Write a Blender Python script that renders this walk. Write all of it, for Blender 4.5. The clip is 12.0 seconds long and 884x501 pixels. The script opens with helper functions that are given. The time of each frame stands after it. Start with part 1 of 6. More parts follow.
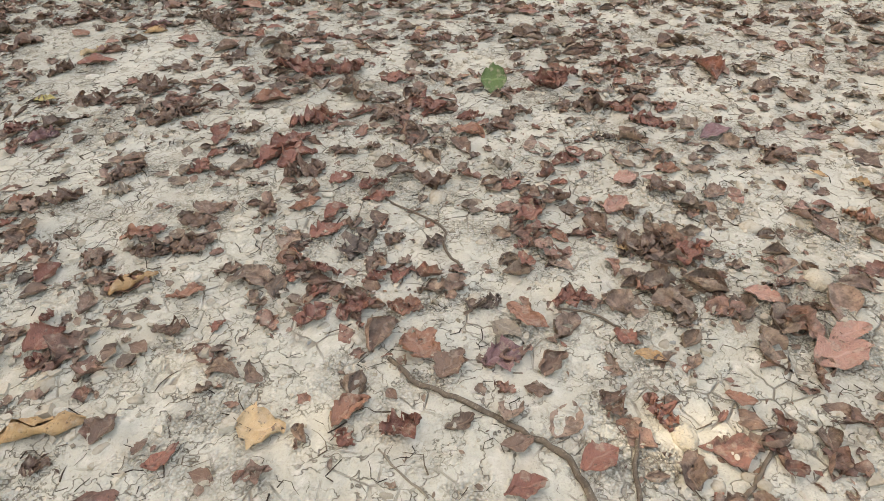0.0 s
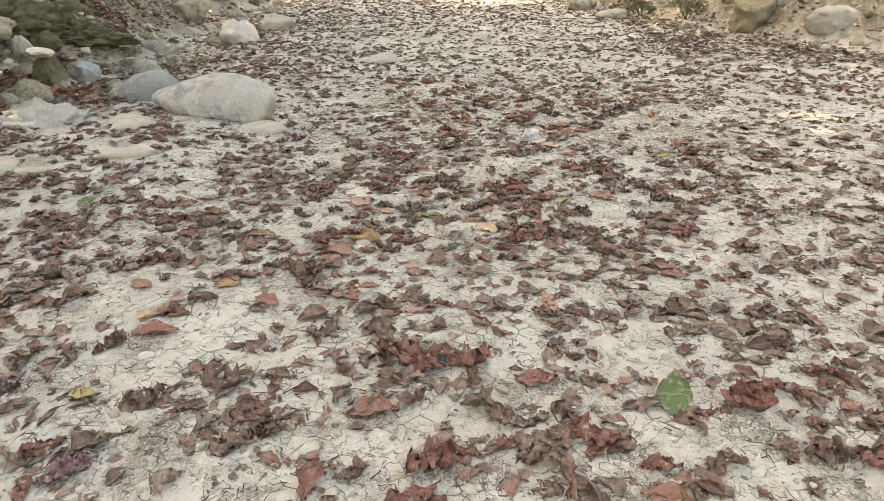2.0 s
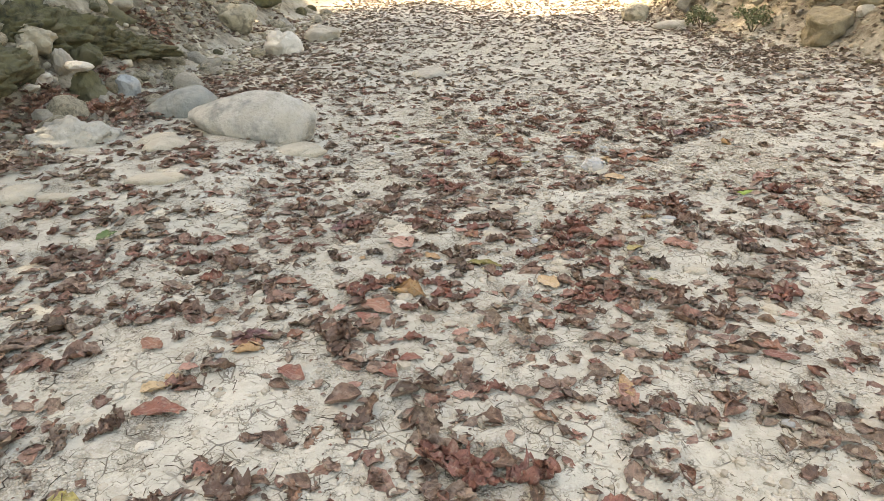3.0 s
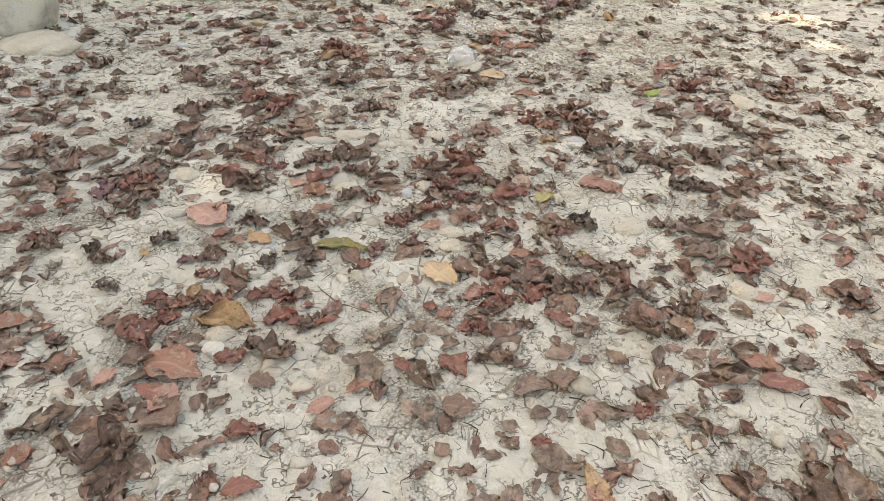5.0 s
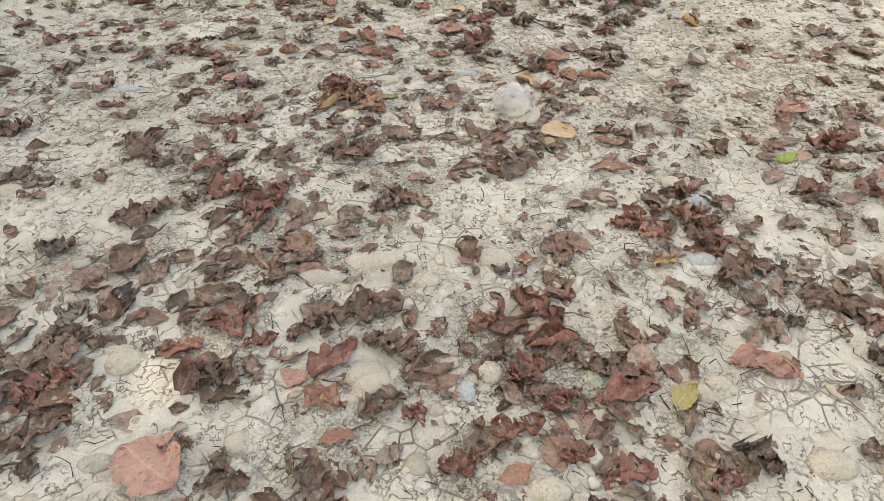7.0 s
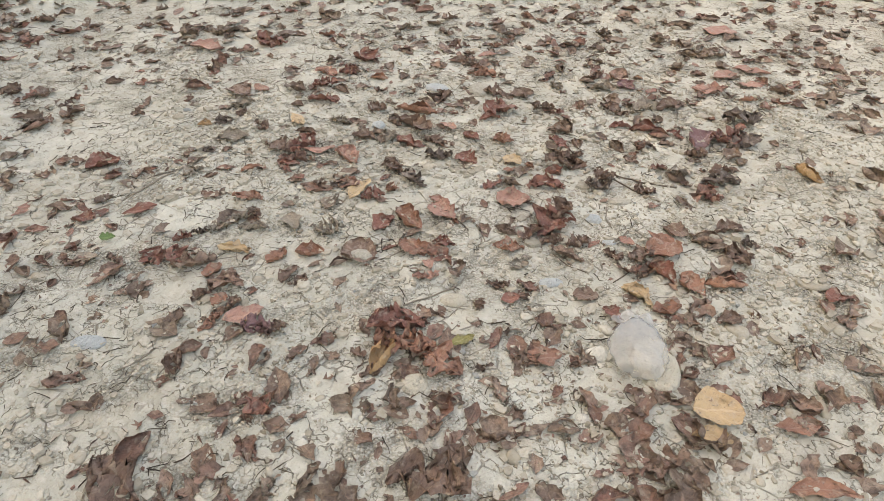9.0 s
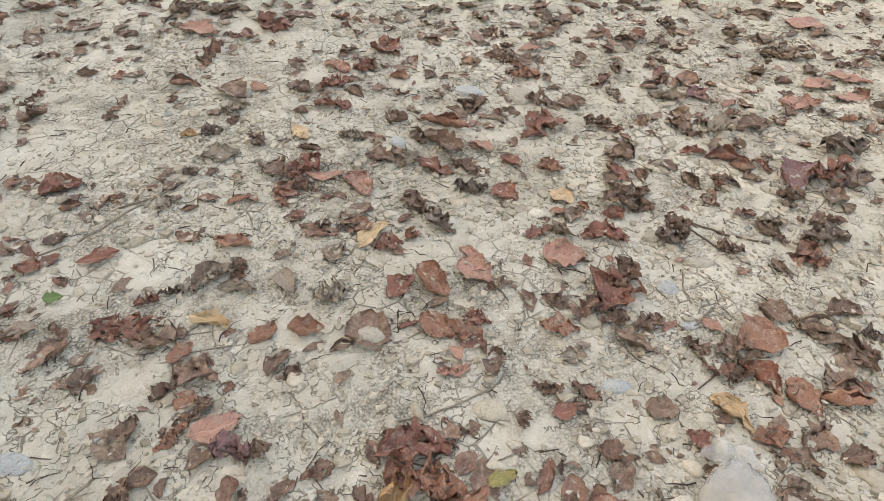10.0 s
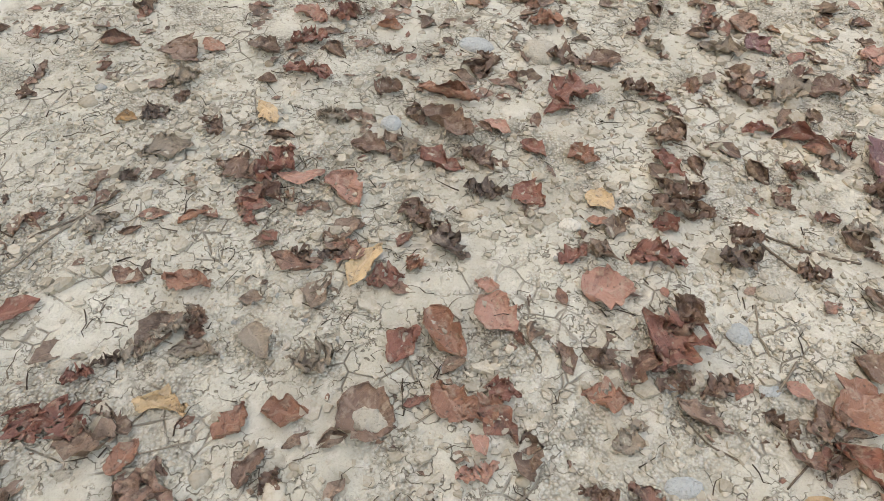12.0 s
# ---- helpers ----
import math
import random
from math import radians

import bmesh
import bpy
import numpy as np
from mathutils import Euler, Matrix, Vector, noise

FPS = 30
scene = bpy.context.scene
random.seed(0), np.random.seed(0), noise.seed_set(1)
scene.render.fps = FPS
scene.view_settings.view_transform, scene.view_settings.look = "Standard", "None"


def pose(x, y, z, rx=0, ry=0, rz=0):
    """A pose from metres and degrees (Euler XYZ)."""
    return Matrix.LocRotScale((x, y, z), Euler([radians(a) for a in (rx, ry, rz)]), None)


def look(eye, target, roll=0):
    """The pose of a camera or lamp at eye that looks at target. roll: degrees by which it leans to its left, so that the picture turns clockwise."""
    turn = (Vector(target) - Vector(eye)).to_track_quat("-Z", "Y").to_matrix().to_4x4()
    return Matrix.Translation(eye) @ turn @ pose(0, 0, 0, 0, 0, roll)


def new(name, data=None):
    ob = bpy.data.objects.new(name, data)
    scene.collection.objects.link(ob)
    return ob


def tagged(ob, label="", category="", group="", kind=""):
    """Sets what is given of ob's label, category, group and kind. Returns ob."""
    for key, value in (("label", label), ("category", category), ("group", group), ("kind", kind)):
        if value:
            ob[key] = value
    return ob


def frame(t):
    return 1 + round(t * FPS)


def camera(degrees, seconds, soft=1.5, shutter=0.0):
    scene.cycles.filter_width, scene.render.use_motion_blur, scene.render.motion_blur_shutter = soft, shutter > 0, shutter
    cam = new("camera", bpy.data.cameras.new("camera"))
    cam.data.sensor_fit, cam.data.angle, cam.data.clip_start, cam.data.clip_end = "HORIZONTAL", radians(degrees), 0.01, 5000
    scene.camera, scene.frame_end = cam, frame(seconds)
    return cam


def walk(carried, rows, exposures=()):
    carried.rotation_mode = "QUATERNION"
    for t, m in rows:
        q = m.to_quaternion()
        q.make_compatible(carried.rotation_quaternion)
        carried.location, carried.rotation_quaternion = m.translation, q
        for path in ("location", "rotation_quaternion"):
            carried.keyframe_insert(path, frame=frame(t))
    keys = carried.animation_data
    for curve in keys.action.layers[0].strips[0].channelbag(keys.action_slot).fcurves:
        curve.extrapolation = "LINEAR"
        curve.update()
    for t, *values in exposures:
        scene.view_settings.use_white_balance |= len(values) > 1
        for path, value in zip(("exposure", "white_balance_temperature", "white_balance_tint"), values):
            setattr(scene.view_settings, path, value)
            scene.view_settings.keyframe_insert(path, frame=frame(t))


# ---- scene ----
cam = camera(70.2, 12.0, 0.7)
PATH = [
    (0, (0.055, 0.22, 1.223), (0.054, 1.768, -0.044), -2.0),
    (0.5, (0.016, 0.502, 1.223), (-0.088, 2.062, -0.025), -0.5),
    (1, (-0.085, 0.711, 1.22), (-0.202, 2.272, -0.025), -0.2),
    (1.1, (-0.114, 0.751, 1.227), (-0.2, 2.35, 0.029), 0.2),
    (1.5, (-0.27, 0.931, 1.287), (-0.278, 2.63, 0.232), -0.2),
    (2, (-0.36, 1.144, 1.34), (-0.447, 2.961, 0.51), -1.3),
    (2.5, (-0.386, 1.451, 1.353), (-0.578, 3.279, 0.565), -1.5),
    (2.7, (-0.405, 1.519, 1.371), (-0.625, 3.344, 0.583), -1.5),
    (4.3, (-0.603, 2.402, 1.344), (-0.688, 4.084, 0.265), -1.9),
    (4.5, (-0.564, 2.511, 1.332), (-0.634, 4.17, 0.216), -3.3),
    (5, (-0.536, 2.794, 1.276), (-0.253, 4.378, 0.088), 2.3),
    (5.5, (-0.674, 3.136, 1.293), (-0.383, 4.657, 0.027), 1.5),
    (6, (-0.658, 3.388, 1.289), (-0.397, 4.935, 0.048), -0.6),
    (6.5, (-0.56, 3.724, 1.268), (-0.346, 5.191, -0.074), 0.5),
    (7, (-0.542, 3.965, 1.278), (-0.277, 5.451, -0.034), 1.0),
    (7.5, (-0.597, 4.249, 1.299), (-0.193, 5.711, -0.005), 2.1),
    (7.7, (-0.614, 4.35, 1.323), (-0.275, 5.79, -0.022), 1.6),
    (9.3, (-0.732, 5.338, 1.445), (-0.355, 6.847, 0.188), 0.8),
    (9.5, (-0.737, 5.451, 1.427), (-0.344, 6.916, 0.123), 1.3),
    (10, (-0.638, 5.77, 1.375), (-0.336, 7.202, 0.012), 1.8),
    (10.5, (-0.537, 5.959, 1.349), (-0.201, 7.243, -0.147), 1.9),
    (11, (-0.576, 6.127, 1.325), (-0.129, 7.337, -0.204), 5.5),
    (11.5, (-0.61, 6.26, 1.304), (-0.195, 7.345, -0.324), 4.3),
    (12, (-0.583, 6.336, 1.312), (-0.29, 7.531, -0.264), 2.1),
]
walk(cam, [(t, look(eye, target, roll)) for t, eye, target, roll in PATH], [(0.0, 2.34, 11000, 12), (1.5, 2.48, 11000, 12), (7.7, 2.48, 11000, 12), (9.3, 2.41, 11000, 12), (12.0, 2.41, 11000, 12)])

# ---- sky, sun ----
SUN_UP, SUN_FROM = radians(52), radians(-78)   # height of the sun; its compass side, from +y towards +x
world = bpy.data.worlds.new("sky")
scene.world = world
world.use_nodes = True
_sky = world.node_tree.nodes.new("ShaderNodeTexSky")
_sky.sky_type, _sky.sun_disc = "NISHITA", False
_sky.sun_elevation, _sky.sun_rotation = SUN_UP, SUN_FROM
_sky.dust_density = 2.5
world.node_tree.links.new(_sky.outputs[0], world.node_tree.nodes["Background"].inputs[0])
world.node_tree.nodes["Background"].inputs[1].default_value = 0.15
TO_SUN = Vector((math.sin(SUN_FROM) * math.cos(SUN_UP), math.cos(SUN_FROM) * math.cos(SUN_UP), math.sin(SUN_UP)))
_sun = new("sun", bpy.data.lights.new("sun", "SUN"))
_sun.data.energy, _sun.data.angle, _sun.data.color = 3.0, radians(0.6), (1.0, 0.975, 0.94)
_sun.matrix_world = look(TO_SUN * 40, (0, 0, 0))


# ---- materials ----
class Nodes:
    """A short hand for building one node material."""

    def __init__(self, name, rough=0.8, spec=0.3):
        self.mat = bpy.data.materials.new(name)
        self.mat.use_nodes = True
        self.tree = self.mat.node_tree
        self.out = self.tree.nodes["Principled BSDF"]
        self.out.inputs["Roughness"].default_value = rough
        self.out.inputs["Specular IOR Level"].default_value = spec

    def add(self, kind, **values):
        n = self.tree.nodes.new(kind)
        for k, v in values.items():
            k = k.replace("_", " ")
            if k in n.inputs:
                self.put(v, n.inputs[k])
        return n

    def put(self, v, socket):
        if isinstance(v, bpy.types.NodeSocket):
            self.tree.links.new(v, socket)
        else:
            socket.default_value = (*v, 1) if isinstance(v, tuple) and len(v) == 3 and socket.type == "RGBA" else v

    def noise(self, scale, detail=4.0, vector=None, rough=0.6):
        n = self.add("ShaderNodeTexNoise", Scale=scale, Detail=detail, Roughness=rough)
        self.put(vector or self.place(), n.inputs["Vector"])
        return n.outputs["Fac"]

    def place(self):
        return self.add("ShaderNodeTexCoord").outputs["Object"]

    def maths(self, op, a, b=0.0, c=0.0):
        n = self.tree.nodes.new("ShaderNodeMath")
        n.operation = op
        for s, v in zip(n.inputs, (a, b, c)):
            self.put(v, s)
        return n.outputs[0]

    def span(self, v, a, b, c=0.0, d=1.0):
        n = self.tree.nodes.new("ShaderNodeMapRange")
        for s, q in zip(n.inputs, (v, a, b, c, d)):
            self.put(q, s)
        return n.outputs[0]

    def mix(self, f, a, b, how="MIX"):
        n = self.tree.nodes.new("ShaderNodeMix")
        n.data_type, n.blend_type = "RGBA", how
        self.put(f, n.inputs[0])
        self.put(a, n.inputs[6])
        self.put(b, n.inputs[7])
        return n.outputs[2]

    def ramp(self, f, stops):
        n = self.tree.nodes.new("ShaderNodeValToRGB")
        n.color_ramp.interpolation = "LINEAR"
        while len(n.color_ramp.elements) < len(stops):
            n.color_ramp.elements.new(0.5)
        for e, (p, c) in zip(n.color_ramp.elements, stops):
            e.position, e.color = p, (*c, 1)
        self.put(f, n.inputs[0])
        return n.outputs[0]

    def bump(self, height, strength, distance, under=None):
        n = self.add("ShaderNodeBump", Strength=strength, Distance=distance, Height=height)
        if under:
            self.put(under, n.inputs["Normal"])
        return n.outputs[0]

    def done(self, colour, normal=None, rough=None):
        self.put(colour, self.out.inputs["Base Color"])
        if normal:
            self.put(normal, self.out.inputs["Normal"])
        if rough is not None:
            self.put(rough, self.out.inputs["Roughness"])
        return self.mat


def make_silt():
    n = Nodes("pale_silt", 0.95, 0.15)
    broad, mid, grain = n.noise(1.1, 3), n.noise(9, 5), n.noise(220, 3)
    c = n.mix(n.span(broad, 0.35, 0.65), (0.46, 0.443, 0.372), (0.56, 0.543, 0.47))
    c = n.mix(n.span(mid, 0.48, 0.78), c, (0.44, 0.40, 0.325))
    c = n.mix(n.span(n.noise(28, 4), 0.52, 0.7, 0, 0.65), c, (0.64, 0.61, 0.55))
    c = n.mix(n.span(grain, 0.55, 0.74, 0, 0.4), c, (0.32, 0.275, 0.21))
    warp = n.add("ShaderNodeVectorMath")
    warp.operation = "MULTIPLY_ADD"
    n.put(n.add("ShaderNodeTexNoise", Scale=16.0, Detail=6.0, Roughness=0.7).outputs["Color"], warp.inputs[0])
    warp.inputs[1].default_value = (0.22, 0.22, 0.0)
    n.put(n.place(), warp.inputs[2])
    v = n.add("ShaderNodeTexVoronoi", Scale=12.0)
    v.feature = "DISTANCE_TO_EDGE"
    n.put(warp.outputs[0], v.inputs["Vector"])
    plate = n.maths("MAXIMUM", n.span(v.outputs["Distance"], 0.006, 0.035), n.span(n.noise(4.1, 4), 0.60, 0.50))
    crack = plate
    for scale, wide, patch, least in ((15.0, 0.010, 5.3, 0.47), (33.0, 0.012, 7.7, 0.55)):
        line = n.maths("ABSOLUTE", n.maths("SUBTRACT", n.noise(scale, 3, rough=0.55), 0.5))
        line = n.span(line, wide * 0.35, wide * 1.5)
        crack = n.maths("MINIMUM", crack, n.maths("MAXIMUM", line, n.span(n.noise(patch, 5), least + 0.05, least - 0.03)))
    # crack lines tinted dark: the shade inside them is put into the colour
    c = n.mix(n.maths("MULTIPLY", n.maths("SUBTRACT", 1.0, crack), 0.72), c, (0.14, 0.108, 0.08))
    h = n.maths("ADD", n.maths("MULTIPLY", crack, 0.8), n.maths("MULTIPLY", grain, 0.35))
    grit = n.add("ShaderNodeTexVoronoi", Scale=120.0)
    n.put(n.place(), grit.inputs["Vector"])
    stony = n.span(n.noise(3.2, 6, rough=0.7), 0.50, 0.62)
    # low gaps between crumbs get a dark colour too, standing in for their shade
    c = n.mix(n.maths("MULTIPLY", stony, n.span(grit.outputs["Distance"], 0.35, 0.7, 0.0, 0.62)), c, (0.19, 0.155, 0.115))
    h = n.maths("SUBTRACT", h, n.maths("MULTIPLY", grit.outputs["Distance"], n.span(stony, 0, 1, 0.15, 1.8)))
    att = n.add("ShaderNodeAttribute")
    att.attribute_name = "earth"
    soil = n.mix(n.span(n.noise(5, 6, rough=0.7), 0.4, 0.62), (0.17, 0.145, 0.105), (0.36, 0.325, 0.255))
    c = n.mix(n.maths("MULTIPLY", att.outputs["Fac"], n.span(n.noise(2.6, 5), 0.25, 0.5, 0.75, 1.0)), c, soil)
    return n.done(c, n.bump(h, 0.9, 0.008, n.bump(n.noise(34, 5), 0.7, 0.014)))


def make_leaf(name, light, dark, vein, stuff=None):
    """A dry leaf: blotched blade, paler ribs, fine relief between them."""
    n = Nodes(name, 0.6, 0.35)
    if stuff:
        r = n.add("ShaderNodeNewGeometry").outputs["Random Per Island"]
        c = n.ramp(r, stuff)
        if stuff is LITTER_TINTS:
            c = n.mix(n.span(n.noise(1.7, 3), 0.46, 0.60, 0.1, 0.9), c, n.ramp(r, OLD_TINTS))
        other = n.maths("FRACT", n.maths("MULTIPLY", r, 37.0))
        c = n.mix(n.span(other, 0, 1, 0.0, 0.65), c, n.mix(1.0, c, (0.55, 0.52, 0.49), "MULTIPLY"))
    else:
        r = n.add("ShaderNodeObjectInfo").outputs["Random"]
        c = n.mix(n.span(r, 0, 1, 0.0, 0.6), light, dark)
    c = n.mix(n.span(n.noise(34, 4, rough=0.6), 0.44, 0.62, 0, 0.75), c, dark if not stuff else (0.085, 0.055, 0.042))
    c = n.mix(n.span(n.noise(95, 2), 0.62, 0.70, 0, 0.7), c, (0.06, 0.042, 0.033))
    c = n.mix(n.span(n.noise(42, 4), 0.53, 0.68, 0, 0.5), c, (0.44, 0.36, 0.28))
    uv = n.add("ShaderNodeUVMap").outputs[0]
    sep = n.add("ShaderNodeSeparateXYZ")
    n.put(uv, sep.inputs[0])
    side = n.maths("ABSOLUTE", n.maths("SUBTRACT", sep.outputs[1], 0.5))
    rib = n.span(side, 0.02, 0.045, 1.0, 0.0)
    wave = n.maths("ABSOLUTE", n.maths("SINE", n.maths("MULTIPLY", n.maths("SUBTRACT", sep.outputs[0], n.maths("MULTIPLY", side, 0.55)), 25.0)))
    ribs = n.maths("MAXIMUM", rib, n.maths("MULTIPLY", n.span(wave, 0.0, 0.22, 1.0, 0.0), 0.6))
    c = n.mix(n.maths("MULTIPLY", ribs, 0.5), c, vein)
    h = n.maths("ADD", n.maths("MULTIPLY", ribs, 0.9), n.maths("MULTIPLY", n.noise(120, 2), 0.4))
    crease = n.maths("ABSOLUTE", n.maths("SUBTRACT", n.noise(48, 3), 0.5))
    fold = n.maths("ABSOLUTE", n.maths("SUBTRACT", n.noise(110, 2), 0.5))
    h = n.maths("SUBTRACT", h, n.maths("MULTIPLY", fold, 0.7))
    return n.done(c, n.bump(h, 0.6, 0.003, n.bump(crease, 0.9, 0.014)), n.span(n.noise(60, 2), 0.3, 0.7, 0.36, 0.62))


def make_stone(name, a, b, c, rough=0.7):
    n = Nodes(name, rough, 0.35)
    r = n.add("ShaderNodeObjectInfo").outputs["Random"]
    col = n.mix(n.span(n.noise(7, 6), 0.44, 0.60), a, b)
    col = n.mix(n.span(n.noise(3.4, 5), 0.53, 0.63, 0, 0.6), col, c)
    col = n.mix(n.span(r, 0, 1, 0, 0.35), col, c)
    col = n.mix(n.span(n.noise(160, 3), 0.58, 0.72, 0, 0.55), col, (0.14, 0.125, 0.10))
    return n.done(col, n.bump(n.noise(70, 6), 0.8, 0.008, n.bump(n.noise(9, 6), 0.8, 0.05)))


def make_grit(name, stops, rough=0.9):
    """Small loose pieces, each with a tone of its own."""
    n = Nodes(name, rough, 0.2)
    c = n.ramp(n.add("ShaderNodeNewGeometry").outputs["Random Per Island"], stops)
    c = n.mix(n.span(n.noise(90, 3), 0.45, 0.7, 0, 0.5), c, n.mix(1.0, c, (0.62, 0.58, 0.5), "MULTIPLY"))
    return n.done(c, n.bump(n.noise(240, 3), 0.4, 0.002))


def make_flake_piece():
    """One flake of dried mud, each with a tone of its own."""
    n = Nodes("single_mud_flake", 0.9, 0.2)
    c = n.mix(n.add("ShaderNodeObjectInfo").outputs["Random"], (0.36, 0.325, 0.262), (0.53, 0.49, 0.415))
    c = n.mix(n.span(n.noise(2.2, 3), 0.45, 0.7, 0, 0.5), c, n.mix(1.0, c, (0.62, 0.58, 0.5), "MULTIPLY"))
    return n.done(c, n.bump(n.noise(5.0, 3), 0.4, 0.05))


def make_bark(name, a, b):
    n = Nodes(name, 0.9, 0.2)
    c = n.mix(n.span(n.noise(30, 5), 0.35, 0.65), a, b)
    c = n.mix(n.span(n.noise(150, 3), 0.55, 0.75, 0, 0.5), c, (0.42, 0.38, 0.31))
    return n.done(c, n.bump(n.noise(80, 5), 0.8, 0.006))


LITTER_TINTS = [(0.0, (0.158, 0.103, 0.081)), (0.10, (0.242, 0.165, 0.128)), (0.20, (0.315, 0.133, 0.101)), (0.30, (0.231, 0.113, 0.087)),
                (0.42, (0.347, 0.232, 0.176)), (0.54, (0.263, 0.185, 0.147)), (0.62, (0.389, 0.170, 0.128)), (0.72, (0.367, 0.222, 0.176)),
                (0.84, (0.430, 0.298, 0.229)), (0.93, (0.179, 0.113, 0.091)), (1.0, (0.483, 0.278, 0.181))]
OLD_TINTS = [(0.0, (0.19, 0.14, 0.105)), (0.15, (0.28, 0.215, 0.16)), (0.3, (0.23, 0.175, 0.13)), (0.45, (0.36, 0.28, 0.21)), (0.6, (0.27, 0.20, 0.15)),
             (0.72, (0.34, 0.18, 0.135)), (0.82, (0.32, 0.245, 0.185)), (0.92, (0.42, 0.33, 0.25)), (1.0, (0.21, 0.16, 0.125))]
TINTS = {
    "red": ((0.301, 0.125, 0.090), (0.192, 0.083, 0.065), (0.401, 0.235, 0.180)),
    "rust": ((0.358, 0.179, 0.120), (0.236, 0.113, 0.080), (0.440, 0.283, 0.214)),
    "pink": ((0.459, 0.256, 0.198), (0.339, 0.175, 0.136), (0.532, 0.357, 0.289)),
    "tan": ((0.59, 0.43, 0.26), (0.48, 0.33, 0.19), (0.66, 0.50, 0.34)),
    "ochre": ((0.48, 0.31, 0.16), (0.36, 0.21, 0.11), (0.58, 0.42, 0.25)),
    "olive": ((0.28, 0.25, 0.09), (0.19, 0.165, 0.07), (0.42, 0.37, 0.18)),
    "yellow": ((0.42, 0.35, 0.13), (0.31, 0.25, 0.10), (0.55, 0.50, 0.25)),
    "green": ((0.115, 0.19, 0.065), (0.09, 0.14, 0.055), (0.22, 0.30, 0.14)),
    "lime": ((0.27, 0.37, 0.07), (0.20, 0.28, 0.06), (0.36, 0.44, 0.16)),
    "brown": ((0.230, 0.147, 0.109), (0.151, 0.092, 0.070), (0.318, 0.231, 0.179)),
    "dark": ((0.150, 0.110, 0.09), (0.10, 0.073, 0.06), (0.22, 0.175, 0.145)),
    "grey": ((0.306, 0.255, 0.200), (0.212, 0.170, 0.132), (0.391, 0.332, 0.272)),
    "purple": ((0.256, 0.139, 0.139), (0.168, 0.088, 0.088), (0.370, 0.259, 0.251)),
}
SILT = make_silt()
LEAF = {k: make_leaf(k + "_leaf", *v) for k, v in TINTS.items()}
LITTER = make_leaf("leaf_litter", None, None, (0.34, 0.22, 0.16), LITTER_TINTS)
DRIFT = make_leaf("drifted_leaves", None, None, (0.42, 0.27, 0.2), [(0.0, (0.21, 0.12, 0.09)), (0.3, (0.36, 0.18, 0.125)), (0.6, (0.44, 0.24, 0.17)), (1.0, (0.30, 0.2, 0.15))])
OLD_LITTER = make_leaf("weathered_leaf_litter", None, None, (0.34, 0.25, 0.19), OLD_TINTS)
STONE = {
    "pale": make_stone("pale_stone", (0.50, 0.455, 0.365), (0.42, 0.38, 0.30), (0.54, 0.495, 0.405), 0.9),
    "white": make_stone("white_stone", (0.62, 0.585, 0.51), (0.50, 0.465, 0.39), (0.68, 0.65, 0.58), 0.75),
    "grey": make_stone("grey_stone", (0.42, 0.395, 0.335), (0.34, 0.32, 0.275), (0.48, 0.44, 0.36), 0.85),
    "blue": make_stone("bluish_stone", (0.38, 0.415, 0.42), (0.32, 0.345, 0.35), (0.48, 0.49, 0.46), 0.5),
    "green": make_stone("greenish_stone", (0.43, 0.46, 0.36), (0.36, 0.385, 0.30), (0.52, 0.52, 0.43)),
    "boulder": make_stone("boulder_stone", (0.44, 0.43, 0.385), (0.20, 0.21, 0.20), (0.53, 0.49, 0.40)),
    "bank": make_stone("bank_stone", (0.406, 0.367, 0.275), (0.133, 0.118, 0.085), (0.490, 0.442, 0.331), 0.9),
    "slate": make_stone("slate_stone", (0.27, 0.285, 0.265), (0.19, 0.20, 0.19), (0.36, 0.355, 0.31), 0.8),
    "moss": make_stone("mossy_stone", (0.105, 0.102, 0.052), (0.030, 0.033, 0.018), (0.20, 0.185, 0.12), 0.95),
    "ochre": make_stone("ochre_stone", (0.25, 0.205, 0.125), (0.17, 0.14, 0.09), (0.32, 0.28, 0.20), 0.95),
}
GRIT = make_grit("grit", [(0.0, (0.24, 0.205, 0.155)), (0.3, (0.42, 0.375, 0.30)), (0.65, (0.50, 0.46, 0.385)), (0.9, (0.55, 0.515, 0.44)), (1.0, (0.30, 0.31, 0.30))])
FLAKE = make_grit("mud_flake", [(0.0, (0.34, 0.305, 0.245)), (0.6, (0.44, 0.40, 0.33)), (1.0, (0.52, 0.48, 0.405))])
FLAKE_PIECE = make_flake_piece()
RUBBLE = make_grit("bank_rubble", [(0.0, (0.213, 0.179, 0.131)), (0.5, (0.369, 0.331, 0.250)), (0.85, (0.46, 0.42, 0.33)), (1.0, (0.56, 0.52, 0.43))])
ROOTLET = make_grit("rootlet", [(0.0, (0.05, 0.037, 0.029)), (0.6, (0.095, 0.072, 0.055)), (1.0, (0.20, 0.16, 0.12))])
BARK = {"bark": make_bark("bark", (0.10, 0.078, 0.06), (0.17, 0.135, 0.105)), "grey": make_bark("grey_bark", (0.19, 0.16, 0.125), (0.29, 0.25, 0.20))}
_n = Nodes("crown_leaf", 0.55, 0.4)
CROWN = _n.done(_n.ramp(_n.add("ShaderNodeNewGeometry").outputs["Random Per Island"], [(0.0, (0.04, 0.075, 0.025)), (0.6, (0.075, 0.12, 0.04)), (1.0, (0.13, 0.16, 0.05))]))
_n = Nodes("shrub_leaf", 0.6, 0.35)
SHRUB = _n.done(_n.ramp(_n.add("ShaderNodeNewGeometry").outputs["Random Per Island"], [(0.0, (0.07, 0.09, 0.045)), (0.5, (0.12, 0.15, 0.075)), (0.85, (0.2, 0.21, 0.12)), (1.0, (0.26, 0.2, 0.12))]))
